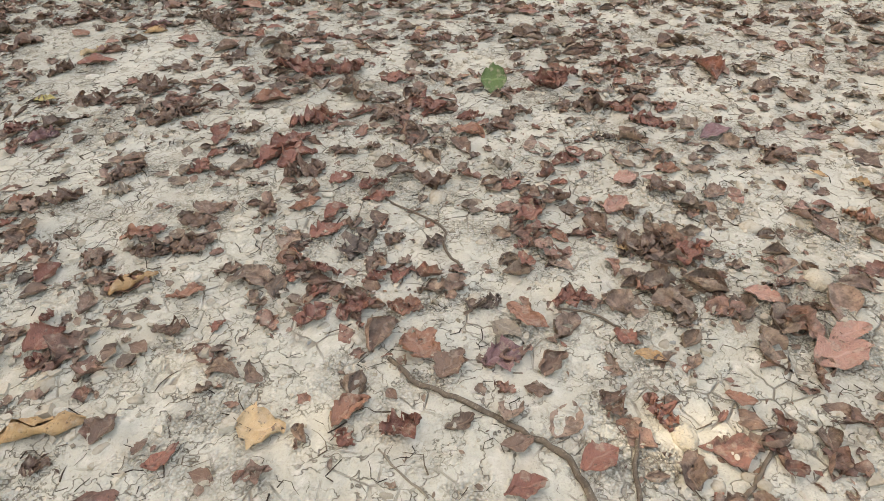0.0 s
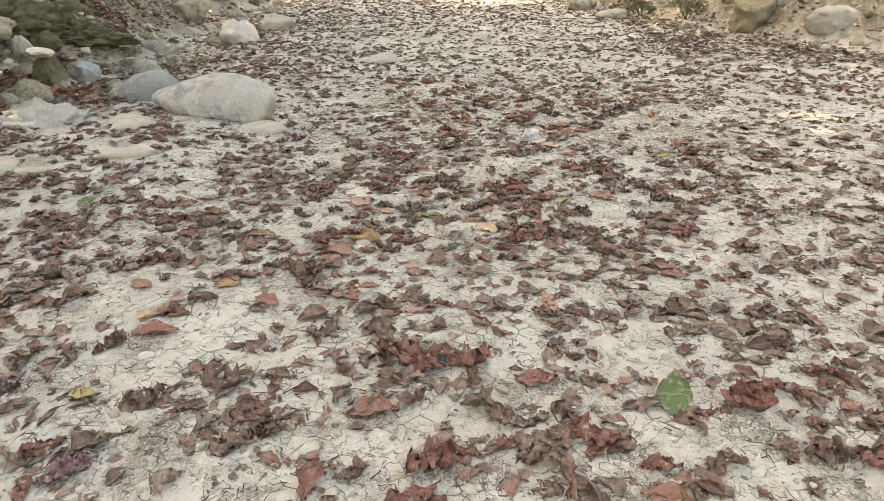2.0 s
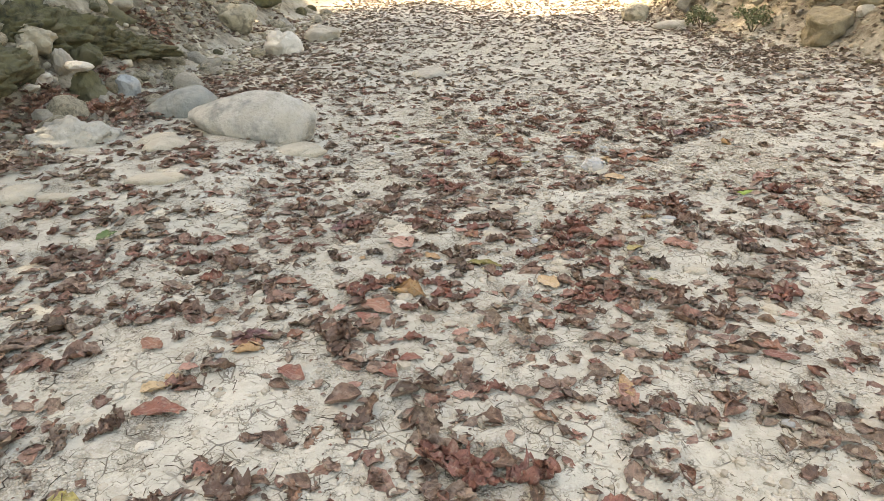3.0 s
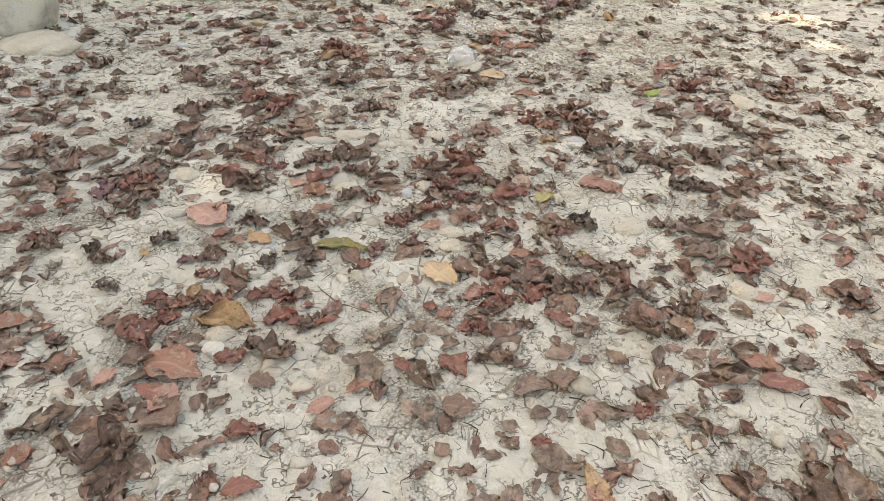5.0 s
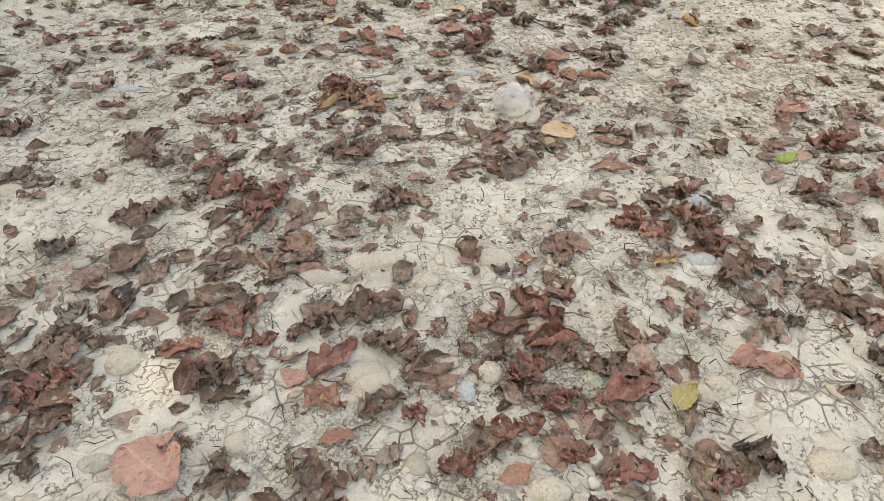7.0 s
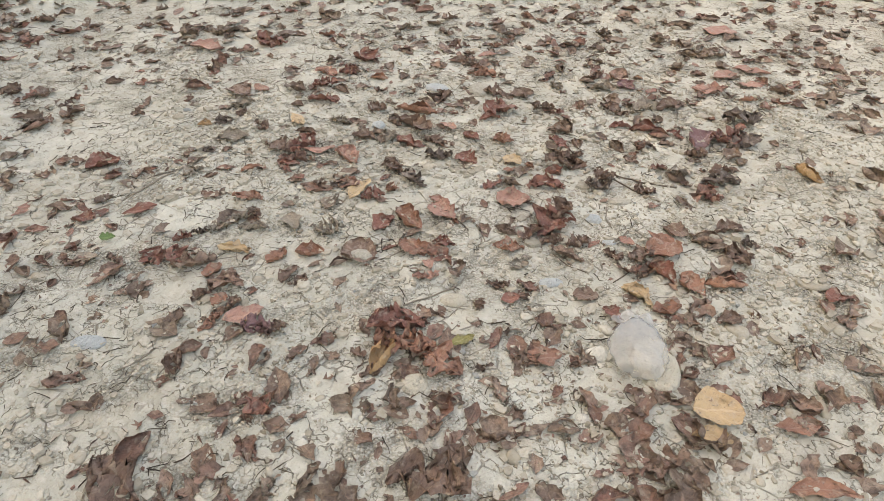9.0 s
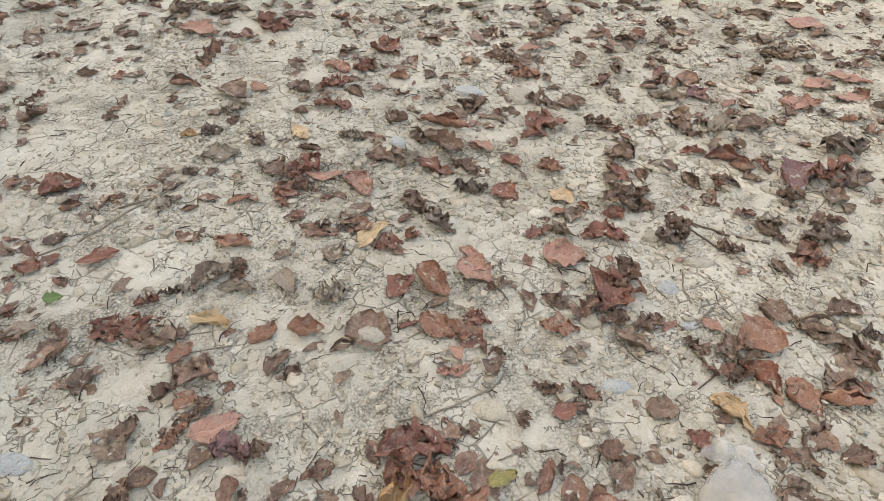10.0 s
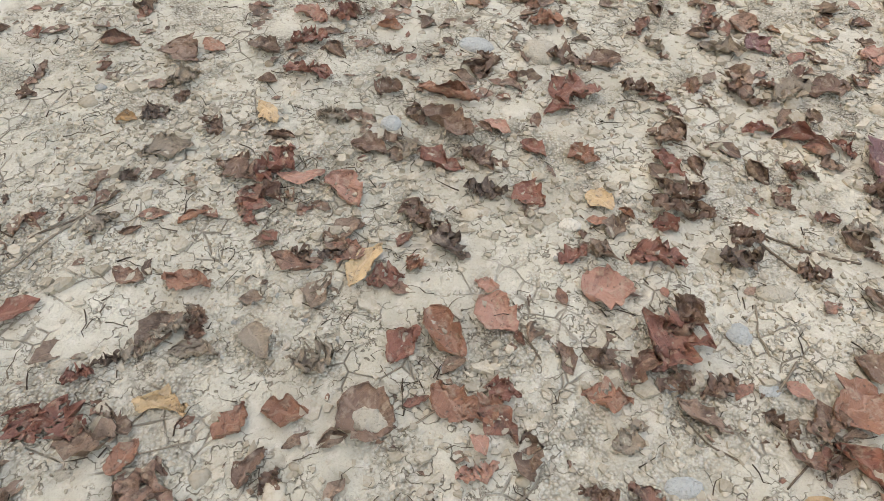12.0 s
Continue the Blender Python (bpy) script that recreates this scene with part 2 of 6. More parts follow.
_n = Nodes("clear_plastic", 0.09, 0.7)
_n.out.inputs["Transmission Weight"].default_value = 0.72
_n.out.inputs["IOR"].default_value = 1.15
PLASTIC = _n.done(_n.mix(_n.span(_n.noise(24, 4), 0.4, 0.65), (0.80, 0.81, 0.82), (0.93, 0.92, 0.89)), _n.bump(_n.noise(30, 3), 0.7, 0.012))


# ---- shape of the land ----
def smooth(a):
    a = np.clip(a, 0.0, 1.0)
    return a * a * (3 - 2 * a)


def lattice(i, j, seed):
    """A repeatable random number from 0 to 1 for each whole place (i, j)."""
    h = np.sin(i * 127.1 + j * 311.7 + seed * 74.7) * 43758.5453
    return h - np.floor(h)


def value_noise(x, y, size, seed):
    """Soft noise from -1 to 1 with humps of that size in metres."""
    x, y = np.asarray(x, float) / size, np.asarray(y, float) / size
    i, j = np.floor(x), np.floor(y)
    u, v = smooth(x - i), smooth(y - j)
    a = lattice(i, j, seed) * (1 - u) + lattice(i + 1, j, seed) * u
    b = lattice(i, j + 1, seed) * (1 - u) + lattice(i + 1, j + 1, seed) * u
    return (a * (1 - v) + b * v) * 2 - 1


def left_foot(y):
    """Where the stony bank on the left begins to rise."""
    return -4.3 - 0.1 * np.clip(y - 6, 0, 14)


def right_foot(y):
    return np.interp(y, [0, 10.5, 12, 14, 17, 24, 60], [6.0, 5.4, 4.3, 3.8, 2.8, 2.6, 3.5])


def bed(x, y):
    """The broad shape of the dry stream bed between its two banks."""
    x, y = np.asarray(x, float), np.asarray(y, float)
    z = 0.17 * smooth((-1.8 - x) / 1.0) * smooth((y - 4.2) / 1.5)
    z = z + 0.03 * np.clip(y - 9.0, 0, 30) + 0.25 * np.clip(y - 40.0, 0, 60)
    l = left_foot(y) - x
    r = x - right_foot(y)
    z = z + 0.75 * smooth(l / 1.5) + 0.38 * np.clip(l - 0.5, 0, 22)
    z = z + 0.65 * smooth(r / 1.3) + 0.36 * np.clip(r - 0.5, 0, 22)
    return z


def plates(x, y, size, seed):
    """For each place: the gap to the nearest joint between mud plates, and a number for its plate."""
    x, y = np.asarray(x, float) / size, np.asarray(y, float) / size
    i, j = np.floor(x), np.floor(y)
    near, second, who = np.full(x.shape, 9.0), np.full(x.shape, 9.0), np.zeros(x.shape)
    for di in (-1, 0, 1):
        for dj in (-1, 0, 1):
            a, b = i + di, j + dj
            d = np.hypot(a + lattice(a, b, seed) - x, b + lattice(a, b, seed + 9) - y)
            closer = d < near
            second = np.where(closer, near, np.minimum(second, d))
            who = np.where(closer, lattice(a, b, seed + 5), who)
            near = np.where(closer, d, near)
    return (second - near) * size, who


def relief(x, y):
    """Small unevenness: soft humps, curled mud plates and the cracks between them."""
    x, y = np.asarray(x, float), np.asarray(y, float)
    z = 0.010 * value_noise(x, y, 0.75, 1) + 0.007 * value_noise(x, y, 0.19, 2) + 0.0045 * value_noise(x, y, 0.055, 3) + 0.002 * value_noise(x, y, 0.028, 6)
    gap, who = plates(x + 0.02 * value_noise(x, y, 0.06, 11), y + 0.02 * value_noise(x, y, 0.06, 12), 0.085, 4)
    crust = smooth(value_noise(x, y, 0.6, 7) * 1.6 + 0.6)
    z = z + crust * (0.008 * (who - 0.5) - 0.005 * smooth(1 - gap / 0.012))
    rise = np.clip(np.maximum(left_foot(y) - x, x - right_foot(y)), 0, 1.5)
    return z + rise * (0.10 * value_noise(x, y, 0.5, 21) + 0.05 * value_noise(x, y, 0.17, 22))


def land(x, y):
    return bed(x, y) + relief(x, y)



# ---- tools for meshes ----
def quick_mesh(name, verts, faces, mat, uv=None, smooth_shade=True):
    """A mesh from arrays; every face has the same number of corners."""
    verts, faces = np.asarray(verts, np.float32), np.asarray(faces, np.int32)
    me = bpy.data.meshes.new(name)
    n, k = faces.shape
    me.vertices.add(len(verts))
    me.vertices.foreach_set("co", verts.ravel())
    me.loops.add(n * k)
    me.loops.foreach_set("vertex_index", faces.ravel())
    me.polygons.add(n)
    me.polygons.foreach_set("loop_start", np.arange(0, n * k, k, dtype=np.int32))
    if uv is not None:
        layer = me.uv_layers.new(name="UVMap")
        layer.data.foreach_set("uv", np.asarray(uv, np.float32)[faces.ravel()].ravel())
    me.polygons.foreach_set("use_smooth", np.full(n, smooth_shade))
    me.update(calc_edges=True)
    me.validate()
    me.materials.append(mat)
    return me


def part(name, bm, mat, parent, label=""):
    me = bpy.data.meshes.new(name)
    bm.to_mesh(me)
    bm.free()
    for p in me.polygons:
        p.use_smooth = True
    me.materials.append(mat)
    ob = new(name, me)
    ob.parent = parent
    return tagged(ob, label)


def scatter(name, kinds, places, mat, uv=None, smooth_shade=True):
    """Many small pieces in one mesh. kinds: (verts, faces) or (verts, faces, uv); places: (kind, 4x4 array)."""
    vs, fs, us, base = [], [], [], 0
    for k, m in places:
        v, f = kinds[k][0], kinds[k][1]
        vs.append(v @ m[:3, :3].T + m[:3, 3])
        fs.append(f + base)
        base += len(v)
        if uv:
            us.append(kinds[k][2])
    return new(name, quick_mesh(name, np.concatenate(vs), np.concatenate(fs), mat, np.concatenate(us) if uv else None, smooth_shade))


def turned(x, y, z, yaw, size, tilt=0.0, lean=0.0, wide=1.0, high=1.0):
    """A 4x4 array: scaled, tipped, turned about the upright and set down."""
    c, s = math.cos(yaw), math.sin(yaw)
    a, b = math.cos(tilt), math.sin(tilt)
    d, e = math.cos(lean), math.sin(lean)
    r = np.array([[c, -s, 0], [s, c, 0], [0, 0, 1]]) @ np.array([[1, 0, 0], [0, a, -b], [0, b, a]]) @ np.array([[d, 0, e], [0, 1, 0], [-e, 0, d]])
    m = np.eye(4)
    m[:3, :3] = r * (np.array([1.0, wide, high]) * size)
    m[:3, 3] = (x, y, z)
    return m


# ---- the ground, one sheet ----
def spread(lo, hi, step, far, growth=1.13):
    mid = list(np.arange(lo, hi, step))
    up, down, d = [mid[-1]], [mid[0]], step
    while up[-1] < far:
        d = min(d * growth, 4.0)
        up.append(up[-1] + d)
        down.append(down[-1] - d)
    return np.array(down[:0:-1] + mid + up[1:])


def make_ground():
    xs, ys = spread(-2.4, 2.3, 0.0155, 75), spread(0.55, 9.4, 0.0155, 85)
    x, y = np.meshgrid(xs, ys)
    verts = np.stack([x, y, land(x, y)], -1).reshape(-1, 3)
    w = len(xs)
    i = (np.arange(len(ys) - 1)[:, None] * w + np.arange(w - 1)[None]).ravel()
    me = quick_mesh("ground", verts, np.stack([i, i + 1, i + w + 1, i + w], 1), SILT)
    rise = np.maximum(left_foot(y) - x, x - right_foot(y)) + 0.25 * value_noise(x, y, 0.4, 23)
    me.attributes.new("earth", "FLOAT", "POINT").data.foreach_set("value", smooth(rise / 0.5).astype(np.float32).ravel())
    return tagged(new("ground", me), "pale cracked dry silt of an empty stream bed", "ground", kind="structure")


GROUND = make_ground()


# ---- leaves ----
CURL = {"F": (0.8, 0.45, 0.019), "C": (1.6, 0.8, 0.042), "R": (5.0, 0.4, 0.03), "K": (1.7, 1.0, 0.075)}


FOLD = {"F": 0.07, "C": 0.16, "R": 0.12, "K": 0.24}   # how sharply a leaf is creased
RIM = {"F": 0.2, "C": 0.4, "R": 0.2, "K": 0.4}      # how far its rim is rolled up


def leaf_shape(rng, nu, nv, ratio, style):
    """One leaf, 1 long, lying along x on z = 0: a pointed oval blade, curled across and along, crumpled and ragged."""
    across, along, crumple = CURL[style]
    across *= rng.uniform(0.6, 1.25)
    along *= rng.uniform(-0.5, 1.2)
    if style == "F" and rng.random() < 0.3:
        across = -across
    u, v = np.meshgrid(np.linspace(0, 1, nu), np.linspace(-1, 1, nv), indexing="ij")
    w = ratio / 2 * np.maximum(np.sin(np.pi * np.clip(u, 0.004, 0.993) ** rng.uniform(0.72, 1.15)), 0.02) ** (0.55 if ratio > 0.85 else rng.uniform(0.65, 0.95))
    w = w * (1 + 0.07 * np.sin(u * rng.uniform(14, 24) + rng.uniform(0, 6)) + rng.normal(0, {"K": 0.17, "C": 0.10}.get(style, 0.05), u.shape) * (np.abs(v) > 0.6))
    for _ in range({"K": 4, "C": 2}.get(style, 1 if rng.random() < 0.5 else 0)):
        at, half, side = rng.uniform(0.15, 0.9), rng.uniform(0.05, 0.14), rng.choice((-1, 1))
        w = w * (1 - (rng.uniform(0.2, 0.6) if style == "K" else rng.uniform(0.1, 0.35)) * smooth(1 - np.abs(u - at) / half) * (v * side > 0.2))
    w = w * {"F": 1.0, "C": 1.2, "R": 2.3, "K": 1.1}[style]
    bend = v * across / 2
    y = np.sin(bend) * 2 * w / across
    z = (1 - np.cos(bend)) * 2 * w / across
    z = z + rng.uniform(0.05, 0.25) * np.abs(v) * w
    for _ in range(7 if nu > 10 else 5):
        fu, fv, p = rng.uniform(4, 17 if nu > 10 else 11) * rng.choice((-1, 1)), rng.uniform(1.5, 7 if nu > 10 else 5), rng.uniform(0, 6.3)
        z = z + crumple * (np.abs(np.sin(fu * u + fv * v + p)) - 0.5) * rng.uniform(0.5, 1.3)
        y = y + crumple * 0.5 * np.sin(fu * u - fv * v + p * 2)
    for _ in range({"K": 5, "C": 3, "R": 2, "F": 2}[style]):
        a, off = rng.uniform(0, 3.14), rng.uniform(-0.22, 0.22)
        z = z + FOLD[style] * rng.uniform(0.4, 1.2) * rng.choice((-1, 1, 1)) * np.abs((u - 0.5) * math.cos(a) + v * ratio / 2 * math.sin(a) - off)
    lift = smooth(np.sin(u * rng.uniform(3, 9) + np.sign(v) * rng.uniform(0, 3) + rng.uniform(0, 6)) * 0.8 + 0.4)
    z = z + RIM[style] * lift * np.abs(v) ** 3 * w
    y = y * (1 - RIM[style] * 0.35 * lift * np.abs(v) ** 3)
    z = z + rng.normal(0, crumple * 0.25, u.shape)
    y = y + rng.normal(0, crumple * 0.2, u.shape)
    x = u - 0.5 + crumple * 0.5 * np.sin(5 * v + 9 * u)
    k = along if abs(along) > 0.05 else 0.05
    a = x * k
    x, z = np.sin(a) * (1 / k - z), 1 / k - np.cos(a) * (1 / k - z)
    y = y + rng.uniform(-0.12, 0.12) * (u - 0.5) ** 2 * 4
    verts = np.stack([x, y, z], -1).reshape(-1, 3)
    verts[:, 2] *= {"F": 0.8, "C": 0.75, "R": 0.9, "K": 0.8}[style]
    verts[:, 2] -= np.percentile(verts[:, 2], 6)
    top = {"F": 0.17, "C": 0.27, "R": 0.3, "K": 0.34}[style]
    verts[:, 2] *= min(1.0, top / max(verts[:, 2].max(), 0.01))
    i = (np.arange(nu - 1)[:, None] * nv + np.arange(nv - 1)[None]).ravel()
    faces = np.stack([i, i + nv, i + nv + 1, i + 1], 1)
    if style == "K" or rng.random() < 0.1:
        faces = faces[rng.random(len(faces)) > (0.07 if style == "K" else 0.03)]
    uv = np.stack([u.ravel(), v.ravel() / 2 + 0.5], -1)
    return verts, faces, uv


HOW = {"F": "flat", "C": "cupped", "R": "rolled-up", "K": "crumpled and torn"}
WHAT = {"red": "maroon-brown", "rust": "rust-brown", "pink": "pinkish-brown", "tan": "light tan", "ochre": "ochre-yellow", "olive": "olive-green and tan",
        "yellow": "yellow-green", "green": "fresh green", "lime": "bright fresh green", "brown": "dull brown", "dark": "blackish-brown", "grey": "weathered grey-brown", "purple": "purplish-brown"}
LAID, HEAPS, BARES = [], [], []
CRUMPLED = {"brown": [], "dark": [], "grey": [], "red": []}
_leaf_rng = np.random.default_rng(5)


def lay(x, y, turn, length, ratio, style, tint, tip=0.0):
    """A single leaf on the ground."""
    verts, faces, uv = leaf_shape(_leaf_rng, 17, 11, ratio, style)
    grow = min(length * {"F": 0.95, "C": 0.98, "R": 1.02, "K": 0.95}[style], 0.21)
    m = turned(x, y, 0, radians(turn), grow)
    if tip:
        c, t = math.cos(radians(tip)), math.sin(radians(tip))
        verts = verts @ np.array([[1, 0, 0], [0, c, -t], [0, t, c]]).T
        verts[:, 2] -= verts[:, 2].min() + 0.02
    verts = verts @ m[:3, :3].T
    verts[:, 2] += land(x + verts[:, 0], y + verts[:, 1]) * 0.75 + 0.25 * float(land(x, y)) + (0.010 if style == "F" else 0.004)
    base = float(land(x, y))
    verts[:, 2] -= base
    LAID.append((x, y, length * 0.4))
    if style == "K" and tint in CRUMPLED:
        CRUMPLED[tint].append((verts + np.array([x, y, base]), faces, uv))
        return
    ob = new("leaf", quick_mesh("leaf", verts, faces, LEAF[tint], uv))
    ob.location = (x, y, base)
    dry = "" if tint in ("green", "yellow", "lime") else "dry "
    tagged(ob, f"{HOW[style]} {WHAT[tint]} {dry}fallen leaf on the pale silt", "leaf", "fallen leaves on the stream bed")


def heap(x, y, r):
    """Where leaves have drifted together."""
    HEAPS.append((x, y, r))


def bare(x, y, r):
    """Where the silt lies open."""
    BARES.append((x, y, r))


# ---- stones and sticks ----
def stone_shape(rng, level=3, rough=0.10, flat=0.0):
    bm = bmesh.new()
    bmesh.ops.create_icosphere(bm, subdivisions=level, radius=1)
    o = Vector(rng.uniform(-50, 50, 3))
    cuts = [(Vector(rng.normal(0, 1, 3)).normalized(), rng.uniform(0.62, 0.9)) for _ in range(11)] if rough > 0.14 else []
    for v in bm.verts:
        for way, far in cuts:
            over = v.co.dot(way) - far
            if over > 0:
                v.co -= way * over * 0.92
        d = noise.noise(v.co * 0.9 + o) * rough * 1.6 + noise.noise(v.co * 2.3 + o) * rough * 0.6
        if rough > 0.14:
            d += noise.noise(v.co * 1.7 + o * 2) * rough * 0.5 + noise.noise(v.co * 5 + o) * rough * 0.7 + noise.noise(v.co * 12 + o) * rough * 0.45
        v.co *= 1 + d
        if flat and v.co.z > 0.55:
            v.co.z = 0.55 + (v.co.z - 0.55) * (1 - flat)
    return bm


_stone_rng = np.random.default_rng(8)
STONE_WORDS = {"pale": "pale buff", "white": "whitish", "grey": "grey", "blue": "bluish-grey", "green": "greenish-grey"}


def cobble(x, y, turn, wide, deep, tint):
    """A water-worn stone, half sunk in the silt."""
    bm = stone_shape(_stone_rng, 2 if wide < 0.12 else 3, 0.11, 0.4)
    high = min(wide, deep) * _stone_rng.uniform(0.2, 0.32)
    bmesh.ops.transform(bm, matrix=Matrix.Diagonal((wide / 2, deep / 2, high, 1)), verts=bm.verts)
    ob = part("cobble", bm, STONE[tint], None)
    ob.matrix_world = pose(x, y, float(land(x, y)) - high * 0.1, 0, 0, turn)
    tagged(ob, f"small smooth {STONE_WORDS[tint]} cobble half sunk in silt", "cobble", "cobbles in the stream bed")
    BARES.append((x, y, wide * 0.42))


def tube(points, radii, sides=7):
    """A bent, tapered stick through the points."""
    bm, rings = bmesh.new(), []
    for k, (p, r) in enumerate(zip(points, radii)):
        d = (points[min(k + 1, len(points) - 1)] - points[max(k - 1, 0)]).normalized()
        a = d.cross(Vector((0.3, 0.1, 1))).normalized()
        b = d.cross(a)
        rings.append([bm.verts.new(p + (a * math.cos(q) + b * math.sin(q)) * r) for q in (2 * math.pi * s / sides for s in range(sides))])
    for u, v in zip(rings, rings[1:]):
        for s in range(sides):
            bm.faces.new((u[s], u[(s + 1) % sides], v[(s + 1) % sides], v[s]))
    bm.faces.new(rings[0][::-1])
    bm.faces.new(rings[-1])
    return bm


def stick(points, radius, tint):
    """A fallen twig that follows the ground through the given places."""
    fine = []
    for a, b in zip(points, points[1:]):
        for k in range(4):
            fine.append((a[0] + (b[0] - a[0]) * k / 4, a[1] + (b[1] - a[1]) * k / 4))
    fine.append(points[-1])
    fine = [fine[0]] + [tuple((fine[i - 1][c] + 2 * fine[i][c] + fine[i + 1][c]) / 4 for c in (0, 1)) for i in range(1, len(fine) - 1)] + [fine[-1]]
    x0, y0 = fine[0]
    z0 = float(land(x0, y0))
    at = [Vector((x - x0 + _stone_rng.normal(0, radius * 0.35), y - y0 + _stone_rng.normal(0, radius * 0.35), float(land(x, y)) - z0 + radius * 0.7)) for x, y in fine]
    radii = [radius * (0.72 + 0.28 * k / (len(at) - 1)) * _stone_rng.uniform(0.85, 1.18) for k in range(len(at))]
    ob = part("twig", tube(at, radii), BARK[tint], None)
    ob.location = (x0, y0, z0)
    tagged(ob, f"thin crooked {'dark' if tint == 'bark' else 'grey'} fallen twig lying among leaves", "twig", "fallen twigs")


def boulder(x, y, z, turn, sx, sy, sz, tint, label, lean=0.0, rough=0.12, name="boulder", level=4, slope=0.0):
    bm = stone_shape(_stone_rng, level, rough)
    for v in bm.verts:
        if name == "mossy_mound":
            v.co *= 1 + 0.09 * abs(noise.noise(v.co * 9)) + 0.07 * noise.noise(v.co * 17) + 0.05 * noise.noise(v.co * 34)
        v.co.z *= 1 + slope * v.co.x
        v.co.y *= 1 + 0.35 * slope * v.co.x
    bmesh.ops.transform(bm, matrix=Matrix.Diagonal((sx, sy, sz, 1)), verts=bm.verts)
    ob = part(name, bm, STONE[tint], None)
    ob.matrix_world = pose(x, y, z, 0, lean, turn)
    BARES.append((x, y, max(sx, sy) * 0.75))
    return tagged(ob, label, name.replace("_", " "))


boulder(-2.69, 6.85, 0.24, -4, 0.57, 0.30, 0.235, "boulder", "large smooth pale grey boulder on the stream bed", 3, 0.11, slope=0.40)
boulder(-3.62, 7.45, 0.22, 8, 0.36, 0.24, 0.19, "slate", "smooth dark slate-grey boulder beside the larger boulder", -4, 0.12, slope=0.5)
boulder(-4.0, 11.7, 0.36, 30, 0.30, 0.26, 0.24, "white", "angular whitish boulder at the foot of the bank", 10, 0.22)
boulder(-3.85, 13.3, 0.38, 10, 0.36, 0.26, 0.20, "grey", "weathered grey boulder on the stream bed", 0, 0.16)
boulder(-5.55, 13.4, 0.72, 20, 0.42, 0.32, 0.30, "bank", "dark weathered boulder on the stony bank", 0, 0.2)
boulder(2.35, 17.6, 0.40, 5, 0.38, 0.30, 0.26, "bank", "dark brownish boulder below the bank", 0, 0.16)
boulder(2.85, 16.0, 0.24, 12, 0.42, 0.28, 0.13, "grey", "low flat grey boulder beside the bank", 0, 0.12)
boulder(4.50, 12.9, 0.42, 25, 0.46, 0.40, 0.33, "ochre", "squat ochre-brown boulder at the foot of the bank", 4, 0.18)
boulder(5.2, 12.9, 0.75, 5, 0.36, 0.3, 0.28, "ochre", "ochre-brown boulder in the earthy bank", 0, 0.2)
boulder(5.25, 11.6, 0.40, 0, 0.42, 0.3, 0.24, "grey", "pale grey boulder at the foot of the bank", 0, 0.15)
boulder(-5.75, 8.0, 0.80, 72, 0.95, 0.5, 0.50, "moss", "long earthy mound grown over with brown moss", 8, 0.34, "mossy_mound", 6)
boulder(-5.45, 9.6, 0.55, 75, 0.7, 0.4, 0.24, "moss", "low mossy earth mound on the bank", 6, 0.34, "mossy_mound", 6)
boulder(-4.72, 7.72, 0.34, 70, 0.17, 0.17, 0.25, "moss", "mossy dark rock at the foot of the bank", 0, 0.24)
boulder(-4.74, 7.66, 0.60, 15, 0.12, 0.09, 0.055, "white", "flat whitish stone lying on the mossy rock", 6, 0.18)
boulder(-4.02, 6.38, 0.13, 20, 0.40, 0.30, 0.22, "boulder", "low broken pale slab of rock beside the bank", 10, 0.24, level=5)
boulder(-3.72, 6.02, 0.10, -12, 0.22, 0.16, 0.10, "pale", "low pale stone beside the broken slab", 0, 0.2)
boulder(-5.28, 7.86, 0.86, 30, 0.20, 0.15, 0.14, "bank", "pale weathered rock on the mossy mound", 8, 0.24)
boulder(-5.22, 7.60, 0.70, 80, 0.11, 0.10, 0.21, "bank", "upright weathered rock in the mossy mound", 8, 0.24)
boulder(-5.06, 7.86, 0.60, 10, 0.10, 0.09, 0.14, "grey", "small grey rock in the mossy mound", 5, 0.24)
boulder(-5.02, 7.46, 0.50, 40, 0.11, 0.08, 0.07, "white", "small whitish stone on the bank", 0, 0.16)
boulder(-4.98, 7.22, 0.46, 10, 0.09, 0.07, 0.05, "white", "small whitish stone on the bank", 0, 0.16)
boulder(-4.70, 8.30, 0.30, 15, 0.13, 0.11, 0.17, "blue", "pale bluish stone at the foot of the bank", 0, 0.18)
boulder(-5.95, 9.9, 0.95, 60, 0.45, 0.3, 0.26, "moss", "dark mossy rock on the upper bank", 0, 0.28)
boulder(-6.1, 16.0, 0.95, 30, 0.42, 0.32, 0.30, "moss", "dark mossy rock far along the bank", 0, 0.22)
boulder(4.95, 13.75, 0.90, 10, 0.40, 0.30, 0.20, "bank", "broad pale brown boulder in the earthy bank", 0, 0.18)
boulder(4.98, 12.75, 0.64, 0, 0.17, 0.14, 0.13, "grey", "small pale grey rock in the earthy bank", 0, 0.2)
heap(-4.8, 7.3, 0.28)
heap(-4.65, 6.7, 0.25)
heap(-5.0, 8.7, 0.3)
heap(-4.1, 10.0, 0.35)
heap(-5.6, 10.8, 0.5)
heap(-4.45, 7.35, 0.22)
heap(-4.2, 6.3, 0.3)
heap(-5.1, 7.0, 0.3)
heap(-3.6, 8.6, 0.3)
boulder(-5.05, 8.3, 0.62, 0, 0.16, 0.14, 0.16, "moss", "dark mossy rock set in the mossy mound", 0, 0.2)
boulder(-5.3, 6.6, 0.55, 80, 0.7, 0.45, 0.45, "moss", "mossy earth hump on the bank", 0, 0.34, "mossy_mound", 6)

